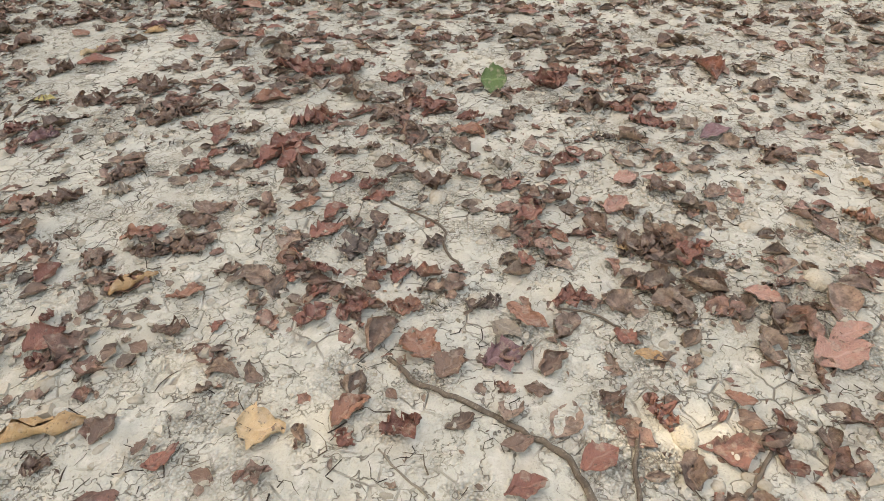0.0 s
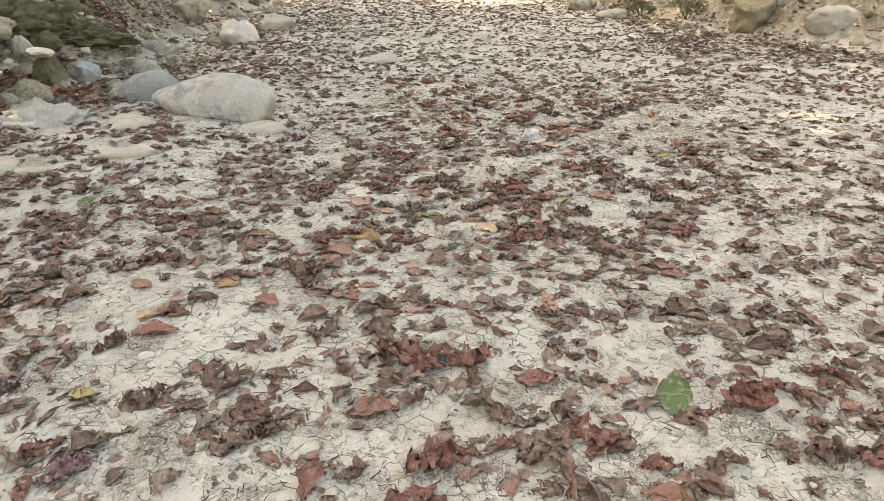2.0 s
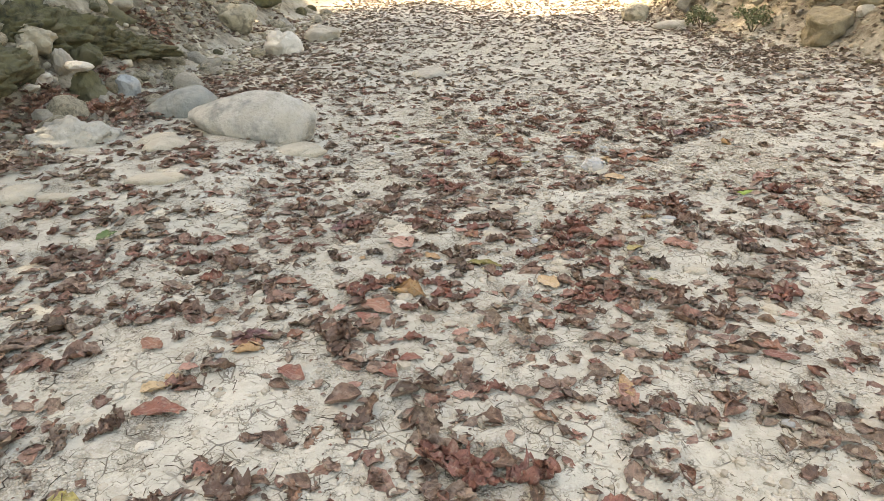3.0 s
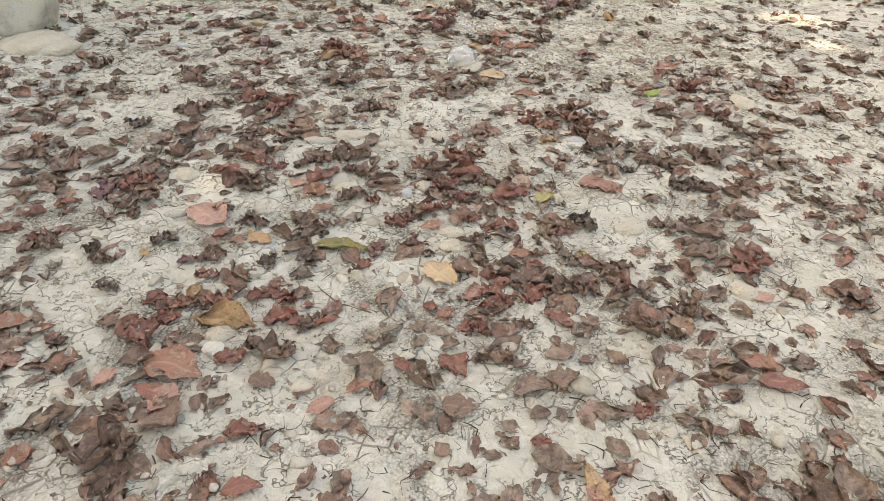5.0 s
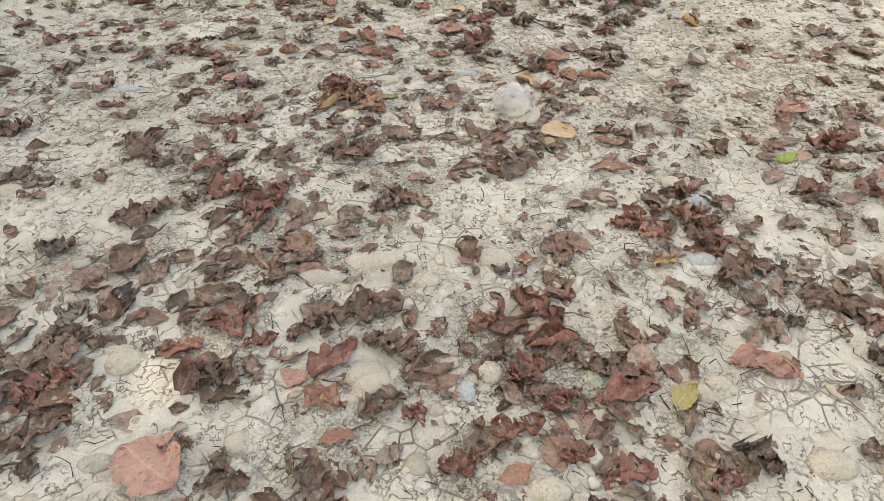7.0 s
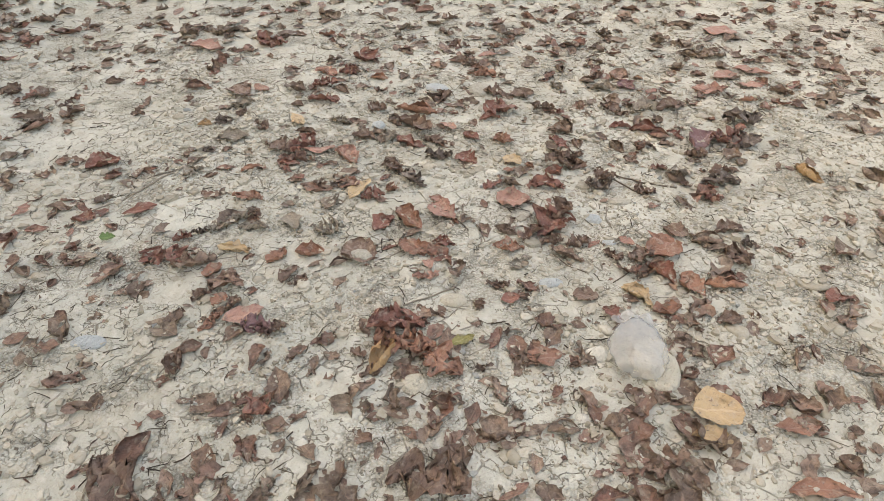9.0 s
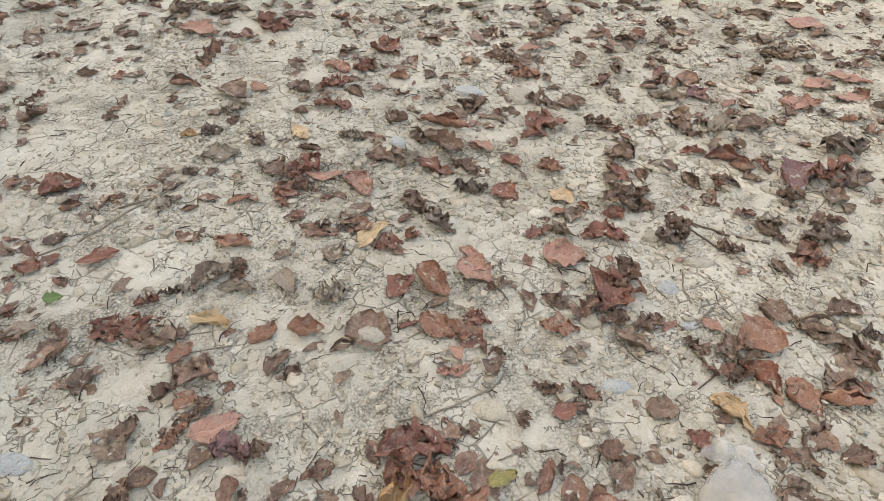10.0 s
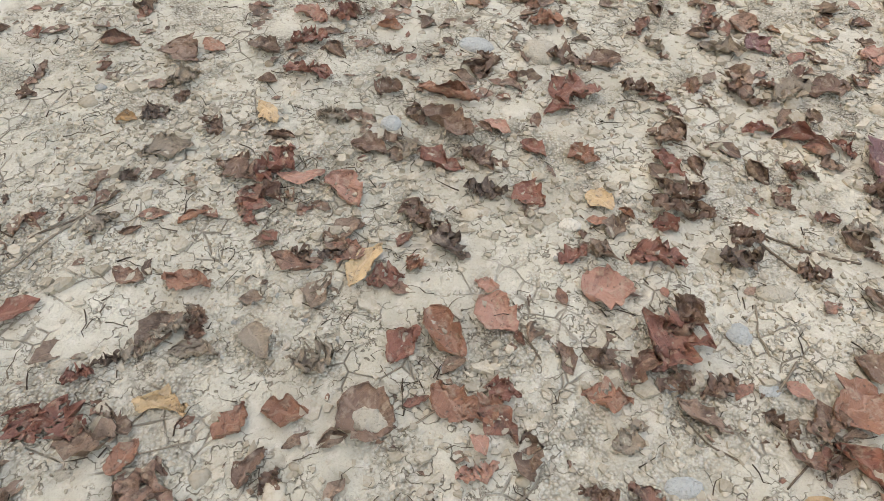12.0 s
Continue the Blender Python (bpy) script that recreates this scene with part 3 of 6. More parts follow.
lay(0.28, 6.02, -17, 0.150, 0.95, "F", "tan")
lay(0.46, 5.92, -5, 0.150, 0.45, "F", "rust")
lay(-1.41, 2.07, 39, 0.096, 0.6, "C", "rust")
lay(-1.26, 2.06, 34, 0.137, 0.5, "K", "brown")
lay(-1.34, 2.19, 15, 0.079, 0.7, "K", "dark")
lay(-1.39, 1.93, 49, 0.070, 0.6, "C", "red")
lay(-1.13, 1.66, 70, 0.103, 0.45, "R", "red")
lay(-1.19, 1.64, 52, 0.061, 0.4, "R", "dark")
lay(-1.67, 2.60, 43, 0.131, 0.5, "K", "red")
lay(-1.54, 2.50, 21, 0.135, 0.6, "K", "purple")
lay(-1.43, 2.36, 37, 0.064, 0.7, "K", "brown")
lay(-1.98, 2.88, 15, 0.134, 0.5, "K", "dark")
lay(-1.70, 2.87, 9, 0.103, 0.7, "F", "yellow")
lay(-1.46, 2.83, 51, 0.195, 0.5, "K", "brown")
lay(-1.63, 3.28, 13, 0.192, 0.5, "F", "red")
lay(-1.76, 3.17, 60, 0.143, 0.5, "K", "brown")
lay(-1.25, 2.96, -30, 0.185, 0.6, "K", "brown")
lay(-1.21, 2.72, 59, 0.107, 0.5, "C", "grey")
lay(-1.07, 2.64, 33, 0.172, 0.5, "K", "brown")
lay(-0.83, 2.22, 46, 0.091, 0.8, "K", "red")
lay(-0.79, 2.33, 41, 0.083, 0.5, "C", "red")
lay(-0.82, 2.49, 83, 0.151, 0.5, "C", "red")
lay(-0.69, 2.36, 15, 0.086, 0.6, "K", "dark")
lay(-0.70, 2.51, 32, 0.118, 0.6, "K", "brown")
lay(-1.09, 2.21, 42, 0.149, 0.5, "K", "brown")
lay(-1.08, 2.09, 20, 0.100, 0.6, "K", "grey")
lay(-0.56, 2.32, 44, 0.225, 0.4, "C", "red")
lay(-0.53, 2.40, 40, 0.202, 0.4, "C", "red")
lay(-0.48, 2.29, 38, 0.169, 0.5, "C", "red")
lay(-0.43, 2.18, 19, 0.164, 0.5, "K", "brown")
lay(-0.29, 2.12, 36, 0.101, 0.7, "C", "red")
lay(-0.40, 1.97, 22, 0.118, 0.4, "C", "rust")
lay(-0.30, 1.93, 44, 0.090, 0.7, "C", "red")
lay(-0.31, 1.82, 31, 0.116, 0.7, "C", "red")
lay(-0.20, 1.76, 53, 0.154, 0.6, "K", "dark")
lay(-0.92, 1.84, 26, 0.120, 0.4, "C", "rust")
lay(-0.86, 1.85, 62, 0.078, 0.4, "C", "red")
lay(-0.74, 1.89, 0, 0.148, 0.35, "C", "brown")
lay(-0.84, 1.74, 15, 0.101, 0.6, "K", "brown")
lay(-0.72, 1.76, 22, 0.131, 0.5, "K", "brown")
lay(-0.86, 1.59, 4, 0.139, 0.4, "C", "rust")
lay(-0.85, 1.60, 41, 0.144, 0.4, "R", "ochre")
lay(-0.95, 1.62, 14, 0.108, 0.4, "C", "brown")
lay(-0.68, 1.55, 12, 0.119, 0.35, "C", "rust")
lay(-0.79, 1.51, 74, 0.053, 0.6, "K", "brown")
lay(-0.41, 1.69, 10, 0.086, 0.8, "C", "rust")
lay(-0.38, 1.61, 18, 0.069, 0.8, "C", "red")
lay(-0.41, 1.54, 13, 0.053, 0.7, "K", "dark")
lay(-0.30, 1.53, 30, 0.071, 0.6, "C", "red")
lay(-0.29, 1.63, -22, 0.097, 0.4, "K", "red")
lay(-1.01, 1.39, 49, 0.117, 0.8, "C", "red")
lay(-1.04, 1.47, 53, 0.053, 0.6, "K", "red")
lay(-0.68, 1.41, 4, 0.100, 0.6, "K", "brown")
lay(-0.56, 1.42, 61, 0.053, 0.6, "C", "red")
lay(-0.30, 1.44, 41, 0.117, 0.7, "K", "red")
lay(-0.19, 1.46, 32, 0.118, 0.7, "K", "red")
lay(-0.68, 2.80, 11, 0.180, 0.5, "C", "rust")
lay(-0.55, 2.86, 37, 0.129, 0.6, "K", "brown")
lay(-0.59, 3.11, -10, 0.237, 0.5, "K", "red")
lay(-0.51, 3.05, 16, 0.123, 0.6, "K", "red")
lay(-0.36, 3.09, 12, 0.198, 0.4, "K", "red")
lay(-0.45, 2.57, 15, 0.210, 0.5, "K", "red")
lay(-0.24, 2.64, 29, 0.094, 0.6, "C", "red")
lay(-0.30, 2.31, -25, 0.132, 0.5, "K", "brown")
lay(-0.12, 2.98, 13, 0.157, 0.45, "C", "red")
lay(-0.14, 2.58, -18, 0.155, 0.6, "K", "brown")
lay(0.04, 2.65, 42, 0.160, 0.5, "C", "red")
lay(-0.00, 2.68, -25, 0.165, 0.5, "K", "red")
lay(0.18, 2.44, -24, 0.144, 0.5, "C", "rust")
lay(0.19, 2.56, -17, 0.104, 0.6, "K", "red")
lay(-0.10, 2.23, 15, 0.075, 0.6, "C", "red")
lay(0.27, 2.17, -11, 0.104, 0.6, "K", "grey")
lay(0.30, 2.05, 23, 0.076, 0.7, "C", "red")
lay(0.52, 2.20, 4, 0.106, 0.7, "K", "red")
lay(0.47, 2.06, -7, 0.064, 0.6, "C", "red")
lay(0.35, 1.94, -13, 0.077, 0.6, "K", "red")
lay(0.34, 1.86, 36, 0.117, 0.6, "C", "red")
lay(0.44, 1.95, 34, 0.132, 0.6, "K", "brown")
lay(0.42, 1.75, -49, 0.069, 0.6, "C", "rust")
lay(0.30, 1.64, 11, 0.064, 0.9, "C", "red")
lay(0.30, 1.71, 25, 0.053, 0.8, "K", "red")
lay(0.70, 2.07, 12, 0.089, 0.9, "F", "pink")
lay(0.79, 2.05, -5, 0.078, 0.5, "F", "pink")
lay(0.63, 1.91, 46, 0.126, 0.6, "C", "pink")
lay(0.54, 1.95, 18, 0.053, 0.7, "F", "pink")
lay(0.86, 2.11, -12, 0.093, 0.6, "C", "rust")
lay(0.82, 2.00, 13, 0.140, 0.6, "K", "brown")
lay(1.13, 2.38, 25, 0.170, 0.5, "F", "purple")
lay(1.05, 2.23, -6, 0.082, 0.35, "R", "dark")
lay(0.69, 2.34, -13, 0.105, 0.4, "K", "dark")
lay(0.69, 2.61, 4, 0.164, 0.5, "K", "brown")
lay(0.82, 2.59, -61, 0.161, 0.6, "K", "red")
lay(0.91, 2.46, -20, 0.160, 0.4, "K", "red")
lay(1.00, 2.58, 24, 0.103, 0.6, "K", "red")
lay(0.56, 2.84, 28, 0.219, 0.5, "K", "red")
lay(0.62, 2.92, -27, 0.137, 0.4, "K", "red")
lay(0.88, 3.01, -18, 0.132, 0.4, "K", "red")
lay(1.31, 2.93, -91, 0.272, 0.4, "R", "red")
lay(0.61, 1.69, -22, 0.058, 0.5, "C", "tan")
lay(0.70, 1.70, 32, 0.145, 0.6, "K", "brown")
lay(0.79, 1.67, -79, 0.132, 0.5, "C", "red")
lay(0.80, 1.66, 44, 0.152, 0.5, "C", "red")
lay(0.63, 1.51, 28, 0.103, 0.6, "K", "rust")
lay(0.41, 1.47, 12, 0.104, 0.7, "K", "red")
lay(0.18, 1.46, 14, 0.078, 0.8, "K", "dark")
lay(-0.09, 1.76, 37, 0.072, 0.8, "K", "brown")
lay(0.03, 1.73, 32, 0.078, 0.8, "K", "dark")
lay(-0.07, 1.60, 56, 0.082, 0.6, "C", "red")
lay(-0.14, 1.58, 35, 0.094, 0.6, "K", "red")
lay(-0.14, 1.68, 21, 0.060, 0.7, "K", "brown")
lay(-0.05, 1.45, 12, 0.101, 0.6, "K", "rust")
lay(-0.44, 2.07, 37, 0.053, 0.6, "K", "dark")
lay(-0.18, 2.09, 19, 0.098, 0.6, "K", "red")
lay(-0.15, 1.99, 16, 0.118, 0.4, "C", "red")
lay(0.03, 2.09, -17, 0.142, 0.4, "K", "brown")
lay(0.38, 2.57, 20, 0.136, 0.5, "K", "brown")
lay(-1.55, 4.93, 22, 0.096, 0.5, "C", "rust")
lay(-1.67, 5.25, -25, 0.190, 0.7, "K", "brown")
lay(-1.85, 5.65, 50, 0.095, 0.6, "K", "brown")
lay(-1.82, 5.47, -27, 0.132, 0.5, "K", "rust")
lay(-1.77, 5.19, 26, 0.077, 0.6, "K", "dark")
lay(-1.71, 5.01, 47, 0.063, 0.7, "K", "brown")
lay(-1.44, 5.03, 67, 0.144, 0.5, "K", "purple")
lay(-1.32, 4.92, 9, 0.159, 0.5, "K", "brown")
lay(-1.33, 5.06, 22, 0.162, 0.5, "K", "red")
lay(-1.31, 5.17, 77, 0.143, 0.5, "C", "brown")
lay(-1.30, 4.82, 7, 0.080, 0.7, "K", "brown")
lay(-1.45, 5.60, -3, 0.164, 0.4, "K", "dark")
lay(-1.24, 5.72, 5, 0.171, 0.5, "K", "brown")
lay(-1.22, 5.51, -52, 0.186, 0.6, "C", "brown")
lay(-1.19, 5.33, -45, 0.129, 0.6, "K", "dark")
lay(-1.33, 5.31, 28, 0.113, 0.5, "K", "grey")
lay(-1.23, 5.18, 4, 0.066, 0.6, "K", "brown")
lay(-1.49, 5.19, -24, 0.068, 0.7, "K", "brown")
lay(-1.04, 4.79, -41, 0.191, 0.85, "F", "pink")
lay(-0.97, 4.67, 43, 0.083, 0.6, "C", "red")
lay(-0.99, 4.84, 5, 0.094, 0.5, "K", "brown")
lay(-1.16, 4.65, 10, 0.091, 0.7, "K", "dark")
lay(-1.56, 4.72, 24, 0.094, 0.6, "K", "red")
lay(-1.55, 4.66, -2, 0.140, 0.5, "K", "brown")
lay(-1.38, 4.62, 65, 0.114, 0.6, "K", "dark")
lay(-1.34, 4.55, 8, 0.091, 0.5, "K", "brown")
lay(-1.48, 4.55, 21, 0.053, 0.7, "K", "grey")
lay(-1.29, 4.42, -22, 0.080, 0.6, "K", "dark")
lay(-1.07, 4.53, 7, 0.066, 0.6, "C", "purple")
lay(-0.99, 4.54, 10, 0.113, 0.5, "K", "brown")
lay(-0.99, 4.44, 14, 0.087, 0.5, "K", "red")
lay(-1.21, 4.58, -46, 0.053, 0.6, "F", "ochre")
lay(-1.02, 4.36, 68, 0.076, 0.4, "R", "ochre")
lay(-0.92, 4.22, -19, 0.194, 0.3, "R", "ochre")
lay(-1.13, 4.34, 19, 0.080, 0.6, "K", "red")
lay(-1.05, 4.31, 11, 0.086, 0.6, "K", "rust")
lay(-1.08, 4.25, 9, 0.088, 0.6, "C", "red")
lay(-1.23, 4.25, 4, 0.086, 0.6, "C", "brown")
lay(-0.94, 4.31, 7, 0.108, 0.5, "K", "rust")
lay(-0.85, 4.63, -39, 0.114, 0.6, "F", "ochre")
lay(-0.77, 4.65, -47, 0.115, 0.3, "R", "brown")
lay(-0.88, 4.73, 1, 0.125, 0.7, "K", "brown")
lay(-0.81, 4.50, 38, 0.078, 0.7, "K", "dark")
lay(-0.91, 5.03, -33, 0.159, 0.6, "K", "brown")
lay(-1.02, 5.12, 6, 0.115, 0.5, "C", "red")
lay(-0.90, 5.18, -41, 0.134, 0.6, "C", "red")
lay(-0.81, 5.11, 11, 0.090, 0.5, "K", "red")
lay(-0.69, 5.14, 23, 0.122, 0.5, "K", "brown")
lay(-0.64, 4.91, -56, 0.060, 0.7, "C", "ochre")
lay(-0.66, 4.90, -31, 0.123, 0.55, "C", "rust")
lay(-0.63, 5.03, 40, 0.163, 0.4, "C", "red")
lay(-0.73, 4.98, -31, 0.085, 0.7, "F", "pink")
lay(-0.63, 4.80, 6, 0.090, 0.5, "F", "rust")
lay(-0.53, 5.18, 11, 0.194, 0.5, "K", "brown")
lay(-0.47, 5.04, -35, 0.155, 0.5, "K", "brown")
lay(-0.52, 4.87, 17, 0.121, 0.6, "K", "brown")
lay(-0.45, 4.83, 25, 0.096, 0.6, "K", "red")
lay(-0.52, 4.74, 26, 0.084, 0.6, "F", "grey")
lay(-0.68, 4.49, -62, 0.101, 0.6, "K", "dark")
lay(-0.57, 4.56, -16, 0.203, 0.33, "F", "olive")
lay(-0.70, 4.42, -10, 0.089, 0.7, "C", "dark")
lay(-0.53, 4.42, 30, 0.058, 0.6, "K", "brown")
lay(-0.50, 4.44, 48, 0.069, 0.5, "C", "red")
lay(-0.82, 4.33, 39, 0.109, 0.5, "C", "red")
lay(-0.75, 4.31, -28, 0.108, 0.5, "K", "red")
lay(-0.76, 4.23, 14, 0.111, 0.7, "C", "red")
lay(-0.71, 4.19, 32, 0.065, 0.6, "C", "red")
lay(-0.66, 4.18, 47, 0.087, 0.5, "K", "brown")
lay(-0.62, 4.18, 14, 0.071, 0.5, "R", "red")
lay(-0.95, 5.81, 8, 0.158, 0.7, "K", "red")
lay(-0.82, 5.72, 59, 0.208, 0.7, "K", "red")
lay(-1.02, 5.99, 0, 0.152, 0.6, "K", "red")
lay(-1.30, 6.14, -47, 0.273, 0.5, "K", "brown")
lay(-1.80, 6.36, 10, 0.178, 0.4, "K", "brown")
lay(-0.42, 5.66, 8, 0.151, 0.5, "K", "brown")
lay(-0.53, 5.99, -26, 0.227, 0.5, "K", "brown")
lay(-0.08, 5.14, -60, 0.145, 0.7, "K", "red")
lay(-0.23, 5.09, 23, 0.125, 0.5, "K", "rust")
lay(-0.15, 4.91, 17, 0.135, 0.7, "K", "red")
lay(-0.06, 5.01, 1, 0.166, 0.35, "R", "red")
lay(-0.09, 4.82, 20, 0.115, 0.6, "K", "red")
lay(0.08, 4.81, 10, 0.170, 0.4, "C", "red")
lay(0.05, 4.89, 4, 0.124, 0.5, "K", "brown")
lay(0.21, 4.78, 41, 0.129, 0.5, "F", "yellow")
lay(0.46, 4.84, -26, 0.175, 0.4, "C", "pink")
lay(-0.25, 4.64, 12, 0.095, 0.6, "F", "rust")
lay(-0.36, 4.69, 15, 0.116, 0.6, "K", "red")
lay(-0.21, 4.75, 0, 0.147, 0.5, "K", "red")
lay(-0.10, 4.67, 5, 0.094, 0.6, "K", "red")
lay(-0.00, 4.61, 6, 0.132, 0.5, "K", "red")
lay(-0.11, 4.54, 2, 0.104, 0.5, "K", "brown")
lay(-0.28, 4.48, 8, 0.068, 0.7, "K", "dark")
lay(-0.26, 4.37, -54, 0.151, 0.75, "F", "tan")
lay(0.03, 4.44, -3, 0.083, 0.7, "F", "rust")
lay(0.06, 4.38, -26, 0.075, 0.5, "C", "red")
lay(-0.10, 4.34, -10, 0.083, 0.6, "C", "red")
lay(-0.17, 4.26, 22, 0.096, 0.6, "C", "pink")
lay(-0.10, 4.27, 10, 0.101, 0.7, "K", "red")
lay(-0.11, 4.19, 7, 0.109, 0.7, "K", "red")
lay(0.02, 4.29, 10, 0.158, 0.5, "K", "brown")
lay(0.07, 4.30, -21, 0.101, 0.3, "R", "brown")
lay(0.00, 4.21, 14, 0.124, 0.5, "K", "red")
lay(0.13, 4.25, 17, 0.157, 0.5, "K", "brown")
lay(0.16, 4.23, -18, 0.126, 0.4, "K", "brown")
lay(0.06, 4.11, -40, 0.092, 0.6, "C", "red")
lay(-0.18, 4.09, -58, 0.097, 0.6, "K", "red")
lay(-0.21, 4.12, 33, 0.087, 0.5, "C", "red")
lay(-0.31, 4.21, -10, 0.055, 0.7, "C", "red")
lay(-0.27, 4.17, 41, 0.079, 0.5, "C", "rust")
lay(-0.05, 4.10, -21, 0.077, 0.4, "K", "brown")
lay(0.29, 4.19, 16, 0.120, 0.35, "R", "brown")
lay(0.37, 4.18, -50, 0.082, 0.5, "K", "dark")
lay(0.24, 4.42, -10, 0.053, 0.8, "K", "yellow")
lay(0.31, 4.60, -44, 0.138, 0.5, "K", "dark")
lay(0.20, 4.55, 8, 0.078, 0.6, "K", "red")
lay(0.63, 4.73, 8, 0.091, 0.4, "R", "brown")
lay(0.81, 4.80, -11, 0.174, 0.4, "K", "dark")
lay(0.60, 4.57, -26, 0.097, 0.5, "K", "brown")
lay(0.72, 4.57, -26, 0.097, 0.5, "K", "brown")
lay(0.74, 4.49, -20, 0.143, 0.5, "C", "brown")
lay(0.67, 4.38, 8, 0.143, 0.5, "C", "brown")
lay(0.45, 4.25, -31, 0.055, 0.4, "R", "brown")
lay(0.49, 4.31, 22, 0.077, 0.4, "K", "dark")
lay(0.46, 4.10, -10, 0.123, 0.6, "K", "brown")
lay(0.38, 4.01, -38, 0.094, 0.5, "K", "brown")
lay(0.28, 4.07, -42, 0.087, 0.35, "R", "brown")
lay(0.31, 4.30, 17, 0.127, 0.4, "K", "brown")
lay(0.40, 5.75, -20, 0.178, 0.35, "F", "rust")
lay(0.22, 5.95, -27, 0.110, 0.6, "F", "tan")
lay(0.40, 5.37, 9, 0.133, 0.8, "K", "rust")
lay(0.56, 5.43, -28, 0.161, 0.5, "K", "rust")
lay(0.37, 5.25, 18, 0.086, 0.6, "K", "ochre")
lay(0.58, 5.17, 3, 0.169, 0.6, "K", "brown")
lay(0.59, 4.98, -26, 0.136, 0.4, "K", "dark")
lay(0.75, 4.99, -24, 0.156, 0.4, "K", "brown")
lay(0.98, 5.02, -50, 0.180, 0.5, "K", "brown")
lay(1.30, 5.79, 20, 0.246, 0.5, "K", "red")
lay(1.28, 5.48, -30, 0.160, 0.5, "K", "red")
lay(1.31, 5.26, -44, 0.168, 0.4, "K", "brown")
lay(0.34, 5.45, 24, 0.164, 0.6, "K", "red")
lay(-1.04, 8.34, -48, 0.183, 0.7, "C", "brown")
lay(-0.93, 8.35, -52, 0.115, 0.6, "F", "rust")
lay(-1.02, 8.18, 4, 0.132, 0.6, "K", "grey")
lay(-1.02, 8.09, 18, 0.067, 0.6, "K", "brown")
lay(-1.19, 8.03, -16, 0.074, 0.5, "R", "ochre")
lay(-1.11, 8.03, 25, 0.105, 0.8, "K", "dark")
lay(-0.92, 7.92, -59, 0.122, 0.6, "K", "brown")
lay(-0.76, 7.96, -68, 0.133, 0.5, "F", "tan")
lay(-0.73, 7.86, -21, 0.095, 0.3, "R", "brown")
lay(-1.06, 7.85, 10, 0.153, 0.5, "C", "grey")
lay(-1.08, 7.75, 25, 0.053, 0.6, "C", "brown")
lay(-1.16, 7.75, -36, 0.063, 0.7, "K", "dark")
lay(-1.22, 7.59, 46, 0.107, 0.6, "K", "grey")
lay(-1.14, 7.55, 10, 0.060, 0.4, "R", "brown")
lay(-0.98, 7.57, 22, 0.084, 0.35, "R", "rust")
lay(-0.86, 7.73, -46, 0.144, 0.7, "K", "brown")
lay(-0.75, 7.72, 28, 0.172, 0.6, "K", "red")
lay(-0.68, 7.66, -7, 0.147, 0.4, "F", "pink")
lay(-0.82, 7.59, -27, 0.100, 0.6, "C", "red")
lay(-0.83, 7.53, -49, 0.059, 0.7, "K", "red")
lay(-0.78, 7.46, -49, 0.058, 0.8, "F", "red")
lay(-0.56, 7.59, -65, 0.164, 0.6, "C", "pink")
lay(-0.47, 7.76, -35, 0.114, 0.7, "C", "brown")
lay(-0.60, 8.33, -10, 0.128, 0.7, "K", "red")
lay(-0.61, 8.15, -37, 0.166, 0.6, "K", "red")
lay(-0.58, 8.49, -46, 0.147, 0.5, "C", "pink")
lay(-0.46, 8.47, 24, 0.157, 0.6, "K", "red")
lay(-0.31, 8.37, -23, 0.093, 0.4, "R", "rust")
lay(-0.37, 8.02, 10, 0.097, 0.8, "K", "brown")
lay(-0.18, 7.96, -32, 0.273, 0.25, "R", "rust")
lay(-0.21, 7.82, -51, 0.202, 0.5, "C", "brown")
lay(-0.28, 7.66, -47, 0.149, 0.5, "C", "red")
lay(-0.36, 7.72, 42, 0.109, 0.6, "K", "grey")
lay(-0.16, 7.66, -53, 0.110, 0.7, "K", "brown")
lay(-0.06, 7.78, -49, 0.105, 0.6, "F", "pink")
lay(-0.17, 7.51, -22, 0.154, 0.35, "K", "dark")
lay(-0.38, 7.46, -61, 0.134, 0.6, "K", "brown")
lay(-0.32, 7.35, -67, 0.144, 0.5, "K", "dark")
lay(-0.70, 7.38, -28, 0.086, 0.6, "K", "brown")
lay(-0.63, 7.37, -3, 0.064, 0.6, "K", "dark")
lay(-0.55, 7.32, 49, 0.161, 0.45, "F", "tan")
lay(-0.50, 7.27, 0, 0.096, 0.8, "K", "red")
lay(-0.42, 7.29, -52, 0.087, 0.7, "K", "rust")
lay(-0.25, 7.20, -31, 0.068, 0.6, "C", "pink")
lay(-0.04, 8.08, -88, 0.156, 0.9, "K", "brown")
lay(-0.56, 7.91, -26, 0.122, 0.5, "K", "grey")
lay(-0.99, 7.35, -22, 0.126, 0.5, "C", "rust")
lay(-1.16, 7.16, 12, 0.077, 0.5, "K", "dark")
lay(-1.09, 7.17, 4, 0.085, 0.5, "K", "grey")
lay(-1.01, 7.22, 19, 0.101, 0.4, "K", "grey")
lay(-0.96, 7.15, -18, 0.128, 0.35, "C", "grey")
lay(-0.82, 7.14, -67, 0.112, 0.7, "F", "grey")
lay(-0.70, 7.06, 17, 0.152, 0.5, "K", "grey")
lay(-1.03, 7.03, -21, 0.137, 0.4, "C", "tan")
lay(-0.88, 6.95, 46, 0.104, 0.55, "C", "rust")
lay(-0.77, 6.95, -14, 0.108, 0.45, "R", "rust")
lay(-0.60, 6.91, -40, 0.144, 0.9, "C", "brown")
lay(-0.49, 7.07, 48, 0.125, 0.6, "C", "red")
lay(-0.39, 7.08, -68, 0.162, 0.35, "R", "rust")
